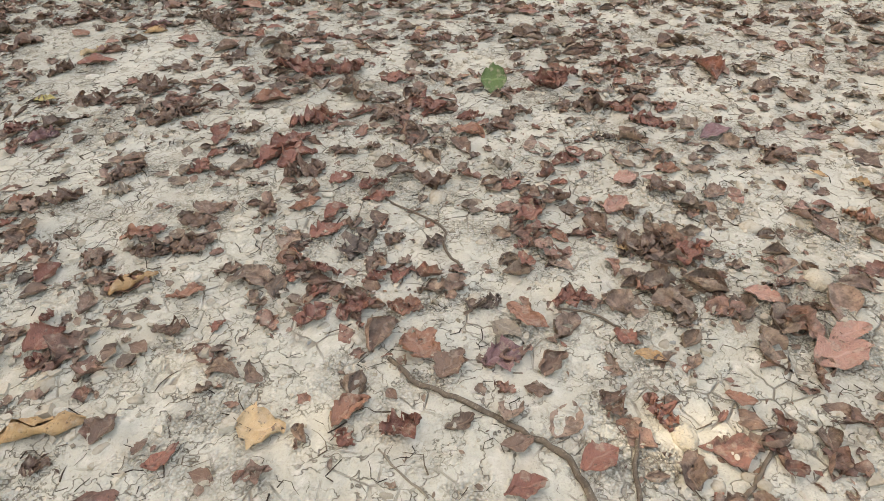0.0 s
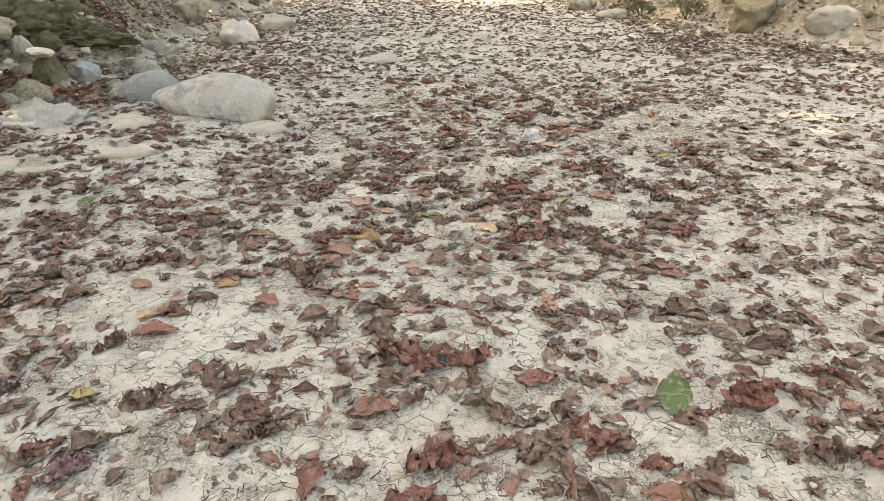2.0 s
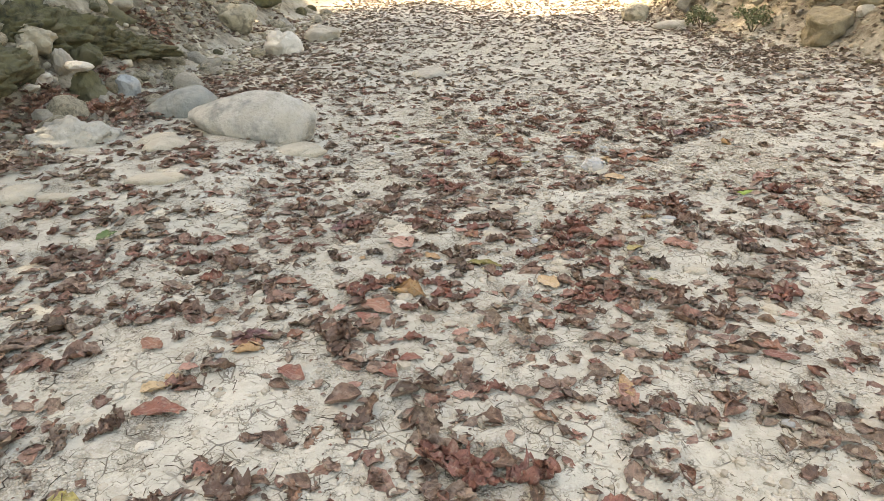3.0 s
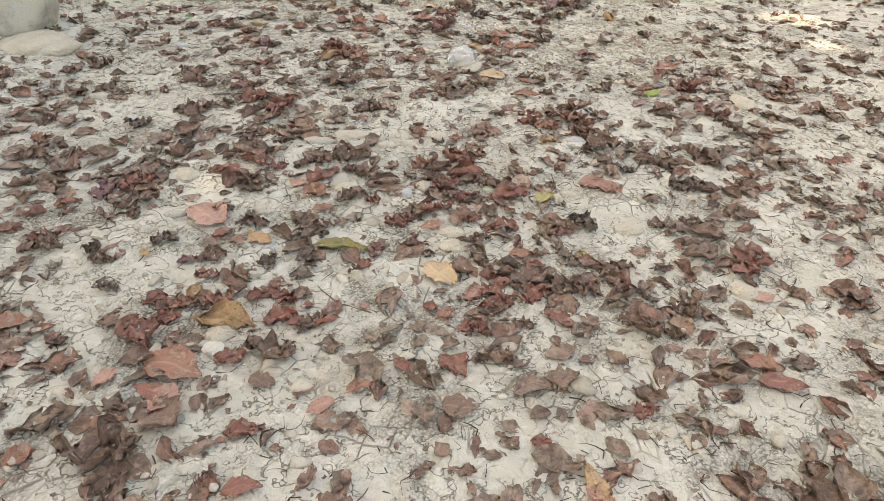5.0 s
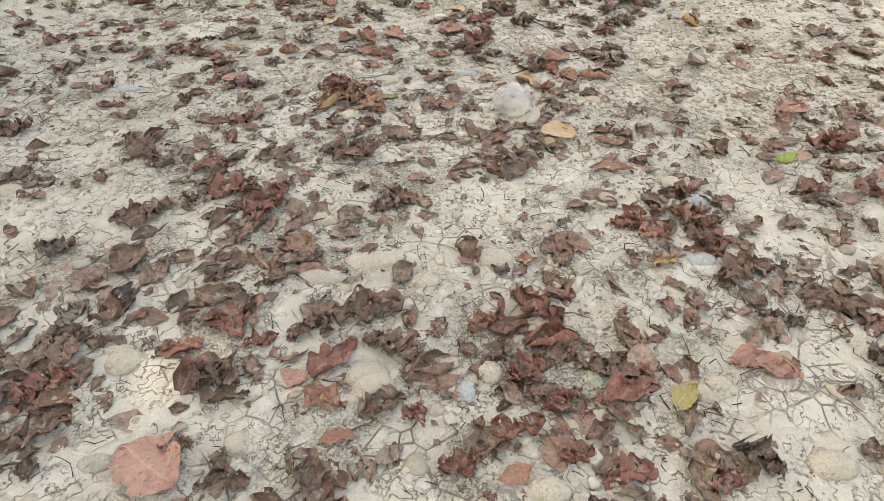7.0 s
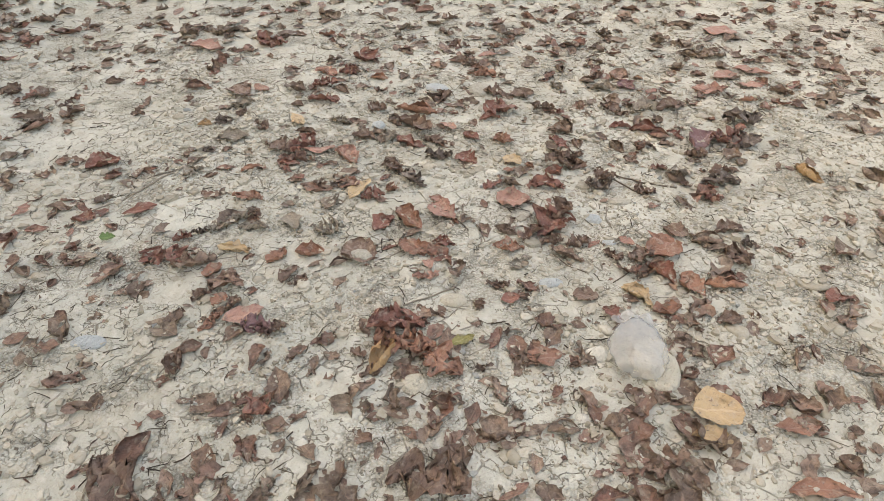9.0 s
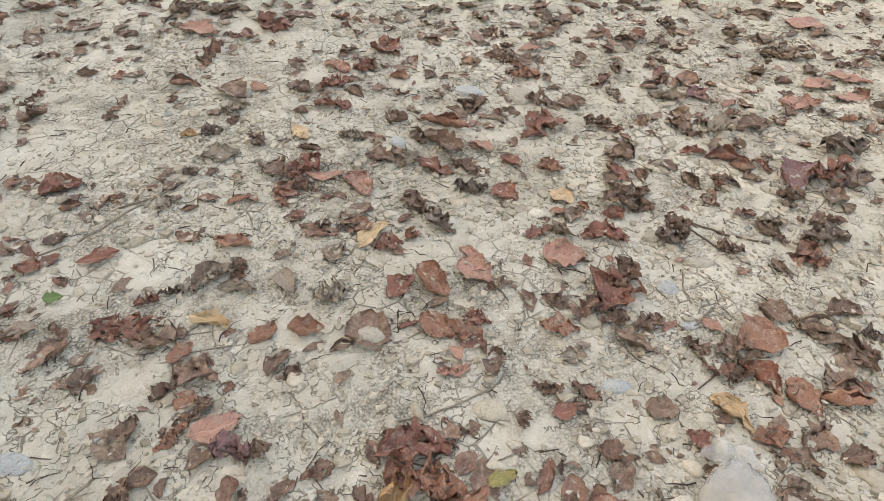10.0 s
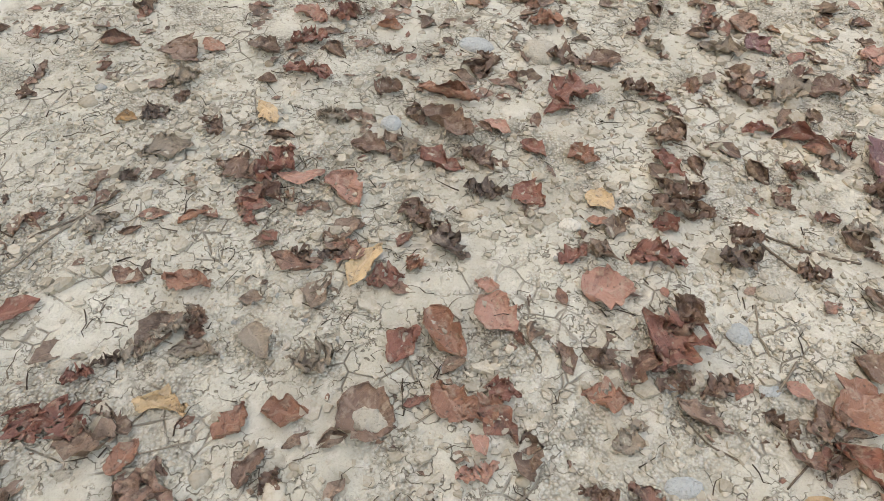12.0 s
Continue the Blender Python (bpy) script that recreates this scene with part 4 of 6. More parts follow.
lay(-0.25, 7.11, -61, 0.135, 0.8, "C", "pink")
lay(-0.41, 6.90, -52, 0.119, 0.7, "C", "rust")
lay(-0.34, 6.87, 16, 0.098, 0.7, "C", "rust")
lay(-0.29, 6.91, -25, 0.088, 0.6, "K", "red")
lay(-1.22, 7.14, 10, 0.081, 0.6, "K", "red")
lay(-1.23, 7.03, -56, 0.131, 0.8, "K", "red")
lay(-1.10, 6.92, 54, 0.090, 0.6, "C", "rust")
lay(-1.09, 6.85, 60, 0.081, 0.6, "C", "brown")
lay(-1.14, 6.80, 45, 0.071, 0.7, "K", "brown")
lay(-1.07, 6.76, 52, 0.065, 0.8, "C", "rust")
lay(-1.03, 6.75, 36, 0.053, 0.8, "K", "brown")
lay(-0.85, 6.85, 51, 0.092, 0.5, "C", "brown")
lay(-0.81, 6.81, 56, 0.072, 0.6, "K", "brown")
lay(-0.39, 6.74, 6, 0.085, 0.5, "K", "pink")
lay(-0.50, 6.57, -5, 0.073, 0.5, "R", "dark")
lay(-0.37, 6.80, -67, 0.057, 0.7, "F", "pink")
lay(0.26, 8.30, -10, 0.131, 0.5, "K", "rust")
lay(0.26, 8.08, -27, 0.136, 0.7, "K", "brown")
lay(0.39, 8.05, 13, 0.149, 0.6, "C", "brown")
lay(0.23, 7.90, 2, 0.160, 0.9, "K", "red")
lay(0.15, 7.83, 8, 0.104, 0.5, "C", "red")
lay(0.15, 7.60, -58, 0.124, 0.6, "C", "rust")
lay(0.02, 7.66, -52, 0.094, 0.7, "C", "red")
lay(-0.05, 7.48, -56, 0.117, 0.8, "C", "red")
lay(0.14, 7.42, -48, 0.093, 0.9, "F", "tan")
lay(0.11, 7.35, -12, 0.072, 0.5, "F", "rust")
lay(0.20, 7.36, -57, 0.055, 0.4, "R", "rust")
lay(0.60, 8.10, -75, 0.093, 0.7, "K", "grey")
lay(0.84, 8.04, -30, 0.186, 0.4, "C", "grey")
lay(0.97, 8.03, -82, 0.135, 0.8, "C", "purple")
lay(0.45, 7.89, -18, 0.152, 0.35, "K", "brown")
lay(0.50, 7.81, -25, 0.075, 0.6, "K", "red")
lay(0.40, 7.52, -68, 0.107, 0.8, "K", "red")
lay(0.41, 7.40, 1, 0.126, 0.8, "K", "brown")
lay(0.74, 7.61, -3, 0.114, 0.5, "C", "red")
lay(0.85, 7.55, -23, 0.163, 0.3, "R", "red")
lay(0.79, 7.75, -41, 0.109, 0.4, "K", "brown")
lay(0.94, 7.75, 13, 0.180, 0.6, "K", "grey")
lay(1.08, 7.74, 3, 0.159, 0.6, "C", "brown")
lay(0.78, 7.41, -30, 0.097, 0.4, "K", "dark")
lay(0.96, 7.48, -58, 0.088, 0.6, "K", "red")
lay(1.16, 7.36, 16, 0.273, 0.6, "K", "red")
lay(0.96, 7.29, -27, 0.113, 0.6, "K", "brown")
lay(1.22, 7.33, 9, 0.170, 0.6, "K", "dark")
lay(1.06, 7.41, 30, 0.234, 0.6, "C", "purple")
lay(1.34, 7.51, -2, 0.203, 0.5, "K", "dark")
lay(1.37, 7.86, -17, 0.192, 0.5, "C", "pink")
lay(1.55, 8.01, 6, 0.161, 0.6, "F", "pink")
lay(1.74, 8.05, -36, 0.218, 0.4, "F", "pink")
lay(1.63, 7.89, -10, 0.169, 0.5, "F", "pink")
lay(1.50, 7.71, -11, 0.098, 0.6, "C", "rust")
lay(0.65, 7.31, -74, 0.077, 0.8, "K", "brown")
lay(0.29, 7.30, 2, 0.100, 0.7, "C", "red")
lay(0.21, 7.20, -21, 0.155, 0.6, "K", "red")
lay(0.35, 7.34, -16, 0.204, 0.3, "K", "brown")
lay(0.48, 7.21, -43, 0.146, 0.5, "K", "brown")
lay(0.43, 7.14, -9, 0.183, 0.3, "K", "dark")
lay(0.59, 7.07, -24, 0.120, 0.5, "K", "brown")
lay(0.81, 7.17, -12, 0.106, 0.6, "K", "grey")
lay(0.79, 7.08, -66, 0.061, 0.6, "K", "brown")
lay(0.94, 7.06, -4, 0.165, 0.8, "K", "dark")
lay(1.00, 7.14, -6, 0.124, 0.5, "K", "brown")
lay(0.84, 6.96, 0, 0.103, 0.7, "K", "red")
lay(-0.00, 7.25, 22, 0.102, 0.5, "C", "red")
lay(0.05, 7.13, -4, 0.138, 0.9, "C", "pink")
lay(0.15, 6.95, 21, 0.204, 0.9, "K", "red")
lay(0.20, 7.01, 27, 0.158, 0.7, "K", "brown")
lay(0.11, 6.85, 6, 0.105, 0.6, "K", "brown")
lay(0.20, 6.82, 17, 0.104, 0.6, "K", "brown")
lay(-0.06, 6.85, -22, 0.118, 0.6, "C", "rust")
lay(-0.05, 6.75, 30, 0.091, 0.7, "K", "grey")
lay(0.37, 6.77, -45, 0.069, 0.6, "F", "pink")
lay(0.48, 6.71, 20, 0.125, 0.95, "C", "rust")
lay(0.39, 6.69, 15, 0.105, 0.8, "K", "brown")
lay(0.29, 6.71, -57, 0.097, 0.5, "K", "brown")
lay(0.42, 6.59, -69, 0.134, 0.3, "R", "red")
lay(0.48, 6.50, -75, 0.118, 0.7, "C", "rust")
lay(0.59, 6.47, -17, 0.141, 0.4, "R", "rust")
lay(0.29, 6.50, -66, 0.126, 0.45, "C", "tan")
lay(0.11, 6.54, -25, 0.079, 0.9, "C", "brown")
lay(0.16, 6.44, -60, 0.072, 0.7, "C", "red")
lay(0.34, 6.41, -7, 0.100, 0.6, "C", "rust")
lay(-0.14, 6.57, 7, 0.073, 0.8, "F", "red")
lay(-0.25, 6.57, 60, 0.066, 0.6, "K", "brown")
lay(0.72, 6.60, 0, 0.145, 0.9, "K", "brown")
lay(0.80, 6.66, -28, 0.074, 0.7, "K", "dark")
lay(0.78, 6.76, 5, 0.125, 0.6, "C", "brown")
lay(0.57, 6.78, -50, 0.095, 0.8, "C", "brown")
lay(-0.16, 6.65, -23, 0.093, 0.3, "K", "brown")
lay(0.52, 6.33, 1, 0.097, 0.6, "C", "brown")
lay(-0.89, 1.10, 18, 0.189, 0.35, "R", "ochre")
lay(-0.38, 1.09, -7, 0.122, 0.8, "C", "tan")
lay(-0.58, 1.02, 43, 0.093, 0.5, "F", "red")
lay(-0.18, 1.13, 45, 0.113, 0.6, "C", "rust")
lay(-0.05, 1.07, 21, 0.112, 0.7, "K", "red")
lay(-0.18, 1.05, -41, 0.067, 0.7, "K", "red")
lay(0.20, 1.27, 27, 0.115, 0.8, "C", "purple")
lay(-0.01, 1.31, -44, 0.138, 0.75, "C", "rust")
lay(0.07, 1.26, 54, 0.110, 0.7, "C", "brown")
lay(0.27, 1.40, -41, 0.142, 0.5, "F", "rust")
lay(0.22, 1.36, -36, 0.095, 0.7, "F", "grey")
lay(0.57, 1.26, -20, 0.093, 0.42, "F", "ochre")
lay(0.38, 0.98, 29, 0.106, 0.75, "F", "red")
lay(0.21, 1.02, 11, 0.085, 0.6, "F", "brown")
lay(1.03, 1.24, 16, 0.191, 0.6, "F", "pink")
lay(1.09, 1.31, 17, 0.142, 0.5, "F", "pink")
lay(0.93, 1.46, -31, 0.110, 0.6, "F", "pink")
lay(1.22, 1.82, -53, 0.104, 0.35, "R", "brown")
lay(1.38, 1.80, -39, 0.108, 0.6, "K", "rust")
lay(1.37, 2.05, -46, 0.066, 0.4, "F", "ochre")
lay(1.49, 1.99, -50, 0.073, 0.5, "C", "ochre")
lay(-1.00, 1.31, 36, 0.076, 0.7, "K", "red")
lay(-0.76, 1.30, 44, 0.056, 0.85, "F", "dark")
lay(-0.86, 1.01, 23, 0.077, 0.7, "K", "brown")
lay(-0.74, 1.10, 68, 0.083, 0.45, "R", "brown")
lay(-0.64, 1.05, 65, 0.050, 0.5, "F", "brown")
lay(-0.74, 1.34, -28, 0.068, 0.7, "F", "brown")
lay(-1.47, 3.67, 18, 0.122, 0.6, "R", "ochre")
lay(0.74, 1.12, -23, 0.079, 0.5, "F", "rust")
lay(0.52, 1.32, -42, 0.079, 0.6, "C", "red")
lay(0.32, 1.25, 43, 0.099, 0.5, "R", "brown")
lay(0.27, 1.16, -17, 0.066, 0.6, "C", "brown")
lay(0.44, 1.12, -60, 0.092, 0.6, "K", "brown")
lay(0.54, 1.09, -65, 0.109, 0.6, "K", "red")
lay(0.21, 0.92, 20, 0.106, 0.6, "F", "red")
lay(0.31, 2.85, -6, 0.122, 1.2, "F", "green", 46)
lay(-1.71, 3.40, 33, 0.109, 0.6, "C", "tan")
lay(-1.49, 3.71, 9, 0.138, 0.55, "F", "rust")
lay(-0.02, 3.49, -71, 0.138, 0.5, "F", "pink")
lay(-2.10, 4.74, 49, 0.140, 0.6, "F", "red")
lay(-2.71, 4.69, 61, 0.126, 0.5, "F", "green", 16)
lay(0.59, 3.79, -19, 0.139, 0.6, "F", "red")
lay(0.80, 4.30, 30, 0.194, 0.7, "K", "red")
lay(0.75, 4.14, -4, 0.088, 0.7, "F", "pink")
lay(-1.03, 3.88, -41, 0.140, 0.7, "C", "brown")
lay(-1.24, 3.52, -23, 0.138, 0.6, "F", "red")
lay(-2.09, 3.90, 53, 0.083, 0.7, "K", "red")
lay(-1.88, 3.68, -25, 0.140, 0.6, "F", "rust")
lay(-1.91, 4.66, -31, 0.149, 0.5, "C", "rust")
lay(-1.72, 4.27, 11, 0.126, 0.4, "F", "dark")
lay(-1.52, 4.28, 12, 0.121, 0.7, "F", "rust")
lay(-1.49, 3.77, 11, 0.158, 0.5, "C", "purple")
lay(-1.69, 3.48, 24, 0.057, 0.6, "C", "tan")
lay(-1.65, 3.53, 14, 0.075, 0.8, "F", "pink")
lay(-1.32, 3.80, 16, 0.081, 0.8, "C", "rust")
lay(-1.03, 3.93, 60, 0.110, 0.7, "F", "pink")
lay(-0.64, 3.86, 24, 0.077, 0.7, "F", "pink")
lay(-0.54, 3.91, 17, 0.079, 0.6, "F", "rust")
lay(-0.81, 3.65, 6, 0.096, 0.5, "F", "red")
lay(0.00, 3.87, 5, 0.103, 0.6, "C", "brown")
lay(-0.02, 3.55, -80, 0.144, 0.35, "F", "ochre")
lay(0.59, 3.86, -24, 0.096, 0.6, "C", "rust")
lay(-0.11, 3.68, -38, 0.064, 0.6, "C", "red")
lay(-0.59, 3.44, 10, 0.099, 0.5, "F", "pink")
lay(-0.99, 3.46, 35, 0.071, 0.6, "F", "pink")
lay(0.18, 3.74, 8, 0.072, 0.7, "K", "red")
lay(-0.29, 3.81, -7, 0.103, 0.7, "F", "brown")
lay(-1.80, 3.75, 50, 0.077, 0.7, "K", "brown")
lay(-1.91, 4.30, -14, 0.147, 0.6, "R", "red")
lay(-0.30, 3.53, -24, 0.072, 0.8, "F", "brown")
lay(-0.88, 3.56, -34, 0.095, 0.7, "C", "red")
lay(-1.10, 3.67, -14, 0.133, 0.7, "K", "brown")
lay(1.07, 5.72, 13, 0.114, 0.42, "F", "lime", 16)
lay(-1.02, 4.04, -24, 0.177, 0.75, "F", "rust")
lay(-1.19, 4.02, 53, 0.075, 0.8, "F", "pink")
lay(-0.88, 4.06, 14, 0.095, 0.6, "C", "red")
lay(-0.79, 3.96, -26, 0.078, 0.8, "F", "brown")
lay(-0.42, 3.97, -51, 0.071, 0.6, "F", "red")
lay(-0.28, 3.96, -58, 0.106, 0.7, "C", "red")
lay(0.76, 4.30, -28, 0.072, 0.6, "F", "tan")
lay(0.21, 3.79, -31, 0.107, 0.6, "C", "brown")
lay(0.56, 3.88, -50, 0.087, 0.7, "F", "rust")
lay(-1.06, 3.96, -30, 0.100, 0.6, "F", "red")
lay(-0.52, 6.45, -27, 0.199, 0.5, "K", "rust")
lay(0.93, 6.34, -19, 0.098, 0.7, "C", "red")
lay(-0.59, 6.42, 61, 0.150, 0.35, "R", "ochre")
lay(-0.34, 6.43, 17, 0.081, 0.6, "F", "olive")
lay(-0.43, 6.35, -49, 0.161, 0.7, "K", "rust")
lay(-0.53, 6.54, 1, 0.195, 0.6, "K", "red")
lay(-0.12, 6.30, -5, 0.115, 0.8, "F", "rust")
lay(-0.99, 6.66, 19, 0.137, 0.65, "F", "pink")
lay(-0.90, 6.59, 6, 0.100, 0.6, "K", "brown")
lay(-1.19, 6.50, 15, 0.107, 0.7, "K", "brown")
lay(-1.39, 7.34, 17, 0.134, 0.5, "F", "red")
lay(-1.60, 7.76, 24, 0.155, 0.7, "C", "red")
lay(-1.48, 7.18, 4, 0.057, 0.8, "F", "green", 16)
lay(-1.59, 7.34, -17, 0.107, 0.6, "C", "red")
lay(-1.53, 7.07, 3, 0.091, 0.7, "F", "grey")
lay(1.32, 7.03, -86, 0.158, 0.4, "R", "ochre")
lay(-1.23, 8.96, -28, 0.224, 0.7, "F", "pink")
lay(-0.87, 8.96, -33, 0.240, 0.6, "K", "red")
lay(-0.34, 8.66, -53, 0.176, 0.9, "K", "red")
lay(0.36, 8.57, 14, 0.130, 0.5, "F", "pink")
lay(1.91, 8.63, -26, 0.240, 0.7, "F", "pink")
lay(1.32, 6.08, 26, 0.197, 0.6, "C", "pink")
lay(-1.14, 4.18, -46, 0.148, 0.8, "K", "red")
lay(-0.77, 4.08, -17, 0.199, 0.5, "K", "brown")
lay(-2.10, 4.48, 33, 0.180, 0.6, "K", "red")
lay(-1.83, 4.43, 9, 0.188, 0.5, "K", "brown")
lay(-1.88, 3.98, -15, 0.168, 0.6, "K", "brown")
lay(-1.14, 3.78, -0, 0.198, 0.5, "K", "brown")
lay(-0.82, 3.81, 3, 0.101, 0.5, "C", "red")
lay(-0.59, 3.54, -35, 0.122, 0.6, "K", "brown")
lay(-0.49, 3.49, 11, 0.102, 0.6, "K", "red")
lay(-1.09, 6.66, 40, 0.085, 0.5, "K", "rust")
lay(-1.20, 6.70, 37, 0.079, 0.6, "K", "brown")
lay(-0.95, 6.60, -18, 0.155, 0.35, "K", "purple")
lay(-1.30, 7.04, -55, 0.119, 0.8, "K", "red")

heap(0.77, 1.39, 0.10)
heap(0.88, 1.32, 0.08)
heap(1.47, 2.28, 0.12)
heap(-0.56, 1.34, 0.09)
heap(-0.45, 1.15, 0.05)
heap(0.67, 0.95, 0.08)
heap(0.40, 1.08, 0.06)
heap(-0.66, 3.49, 0.17)
heap(-2.71, 4.02, 0.23)
heap(-1.16, 3.78, 0.15)
heap(-2.24, 6.20, 0.19)
heap(1.57, 4.74, 0.11)
heap(-0.59, 6.35, 0.18)
heap(-2.77, 4.32, 0.15)
heap(-2.42, 3.60, 0.13)
heap(-2.82, 5.04, 0.13)
heap(-2.55, 5.68, 0.16)
heap(-3.75, 5.61, 0.19)
heap(0.42, 3.87, 0.08)
heap(-0.52, 6.43, 0.17)
heap(-1.19, 6.67, 0.08)
heap(-0.47, 6.53, 0.10)
heap(-1.31, 7.07, 0.08)
heap(-0.55, 6.48, 0.15)
heap(0.29, 6.23, 0.09)
heap(-1.28, 9.21, 0.19)
heap(-0.47, 9.14, 0.19)
heap(-2.71, 4.06, 0.30)
heap(-2.66, 4.39, 0.30)
heap(-2.35, 3.49, 0.22)
heap(-3.19, 4.95, 0.35)
heap(1.25, 4.83, 0.25)

heap(-0.05, 4.21, 0.21)
heap(0.09, 4.71, 0.18)
heap(-0.72, 5.57, 0.23)
heap(-1.00, 5.35, 0.19)
heap(0.60, 5.07, 0.20)
heap(1.05, 4.99, 0.18)
heap(0.46, 5.58, 0.15)
heap(-0.01, 4.24, 0.18)
heap(-0.07, 4.95, 0.14)
heap(-1.36, 5.15, 0.16)
heap(-0.76, 4.34, 0.09)
heap(-1.08, 4.32, 0.10)
heap(-0.64, 4.21, 0.09)
heap(-0.36, 4.95, 0.10)
heap(-0.93, 5.95, 0.19)
heap(-0.48, 6.07, 0.16)
heap(0.01, 5.89, 0.16)
heap(0.56, 5.30, 0.16)
heap(0.46, 4.04, 0.12)
heap(0.87, 4.60, 0.14)
heap(1.28, 5.59, 0.16)
heap(-0.21, 4.71, 0.11)
heap(-0.52, 5.24, 0.11)
heap(-0.84, 5.22, 0.11)
heap(-0.90, 5.78, 0.13)
heap(-1.30, 6.19, 0.15)
heap(-0.44, 6.04, 0.13)
heap(-0.11, 4.88, 0.14)
heap(0.45, 5.46, 0.19)
heap(0.10, 4.84, 0.11)
heap(-0.41, 4.91, 0.10)
heap(-1.34, 5.09, 0.12)
heap(0.64, 5.40, 0.11)
heap(-1.44, 6.49, 0.09)
heap(-0.95, 6.36, 0.08)
heap(-0.66, 6.30, 0.08)
heap(-0.46, 6.23, 0.07)
heap(-0.19, 1.46, 0.12)
heap(-0.11, 1.64, 0.10)
heap(-0.77, 1.80, 0.13)
heap(-0.51, 2.35, 0.15)
heap(-0.32, 2.65, 0.19)
heap(0.66, 1.68, 0.13)
heap(0.75, 1.59, 0.09)
heap(0.85, 2.79, 0.22)
heap(-1.04, 1.37, 0.08)
heap(-1.13, 2.82, 0.19)
heap(-0.52, 3.12, 0.22)
heap(0.08, 3.42, 0.17)
heap(0.13, 3.36, 0.12)
heap(-0.59, 3.13, 0.19)
heap(-1.24, 2.86, 0.14)
heap(0.83, 3.36, 0.20)
heap(-1.54, 2.53, 0.18)
heap(-0.12, 2.57, 0.20)
heap(0.79, 2.71, 0.18)
heap(-1.04, 2.70, 0.12)

bare(-1.48, 2.30, 0.19)
bare(-0.60, 1.47, 0.11)
bare(-0.64, 1.11, 0.16)
bare(0.10, 1.43, 0.09)
bare(0.15, 1.76, 0.10)
bare(-1.66, 3.22, 0.19)
bare(-0.30, 1.29, 0.09)
bare(-1.02, 2.00, 0.16)
bare(-1.95, 3.71, 0.19)
bare(-1.90, 3.52, 0.23)
bare(-1.57, 3.08, 0.17)
bare(-0.21, 3.87, 0.10)
bare(0.27, 3.16, 0.14)
bare(-0.36, 3.30, 0.12)
bare(-2.66, 6.46, 0.24)
bare(0.76, 3.57, 0.13)
bare(-1.29, 4.38, 0.12)
bare(-1.45, 5.77, 0.17)
bare(-0.58, 4.41, 0.10)
bare(0.06, 4.05, 0.07)
bare(0.08, 3.86, 0.07)
bare(-0.41, 4.31, 0.09)
bare(-1.20, 4.67, 0.12)
bare(-1.39, 4.49, 0.09)
bare(-1.35, 6.61, 0.20)
bare(-0.63, 5.74, 0.11)
bare(-1.07, 5.45, 0.13)
bare(0.81, 5.59, 0.15)
bare(-1.16, 5.13, 0.09)
bare(-0.65, 4.84, 0.07)
bare(0.50, 4.59, 0.10)
bare(-0.15, 6.85, 0.14)
bare(-0.76, 7.15, 0.15)
bare(-0.54, 7.10, 0.10)
bare(0.57, 8.23, 0.18)
bare(0.40, 6.90, 0.13)
bare(-0.74, 6.67, 0.11)
bare(-1.34, 6.61, 0.12)
bare(-0.24, 6.59, 0.10)
bare(0.51, 6.17, 0.09)
bare(0.11, 6.65, 0.09)
bare(-1.93, 8.64, 0.15)
bare(-0.93, 8.20, 0.15)
bare(-1.50, 8.10, 0.14)
bare(-0.79, 6.96, 0.07)
bare(-1.00, 7.71, 0.13)
bare(-0.11, 7.35, 0.09)
bare(0.46, 6.90, 0.11)
bare(-0.54, 7.11, 0.07)
bare(-1.26, 7.91, 0.12)

cobble(0.49, 5.21, -10, 0.095, 0.085, "white")
cobble(-0.55, 4.96, -10, 0.113, 0.090, "grey")
cobble(-0.31, 4.88, -8, 0.047, 0.071, "blue")
cobble(-0.24, 4.93, -12, 0.066, 0.073, "pale")
cobble(-0.50, 5.39, -6, 0.159, 0.081, "pale")
cobble(-0.20, 5.43, -6, 0.110, 0.055, "pale")
cobble(-0.13, 5.35, -6, 0.122, 0.096, "pale")
cobble(-0.03, 4.58, -8, 0.068, 0.071, "pale")
cobble(-0.18, 4.60, -10, 0.110, 0.066, "pale")
cobble(-1.16, 5.11, -11, 0.096, 0.088, "pale")
cobble(0.02, 4.87, -14, 0.069, 0.067, "green")
cobble(0.05, 6.29, -13, 0.057, 0.069, "white")
cobble(0.35, 5.20, -17, 0.054, 0.054, "pale")
cobble(0.59, 5.64, -22, 0.094, 0.089, "pale")
cobble(-0.07, 5.09, -14, 0.092, 0.060, "pale")
cobble(-0.36, 5.28, -10, 0.099, 0.065, "pale")
cobble(-0.62, 5.61, -12, 0.129, 0.076, "pale")
cobble(-0.98, 5.03, -9, 0.055, 0.043, "pale")
cobble(-1.16, 4.82, -9, 0.084, 0.051, "grey")
cobble(0.32, 4.81, -13, 0.069, 0.043, "pale")
cobble(0.46, 5.20, -6, 0.053, 0.035, "blue")
cobble(0.40, 4.85, -11, 0.052, 0.059, "pale")
cobble(0.62, 5.53, -2, 0.105, 0.062, "blue")
cobble(-0.93, 4.11, -12, 0.069, 0.060, "white")
cobble(-0.63, 3.95, -14, 0.041, 0.033, "pale")
cobble(-0.18, 4.52, -6, 0.131, 0.072, "pale")
cobble(-0.03, 4.58, -6, 0.074, 0.067, "pale")
cobble(0.71, 4.18, -7, 0.098, 0.096, "pale")
cobble(-0.11, 4.01, -14, 0.063, 0.056, "grey")
cobble(-0.70, 4.12, -10, 0.042, 0.038, "pale")
cobble(-0.83, 4.61, -7, 0.100, 0.053, "blue")
cobble(-1.71, 5.96, -11, 0.126, 0.067, "pale")
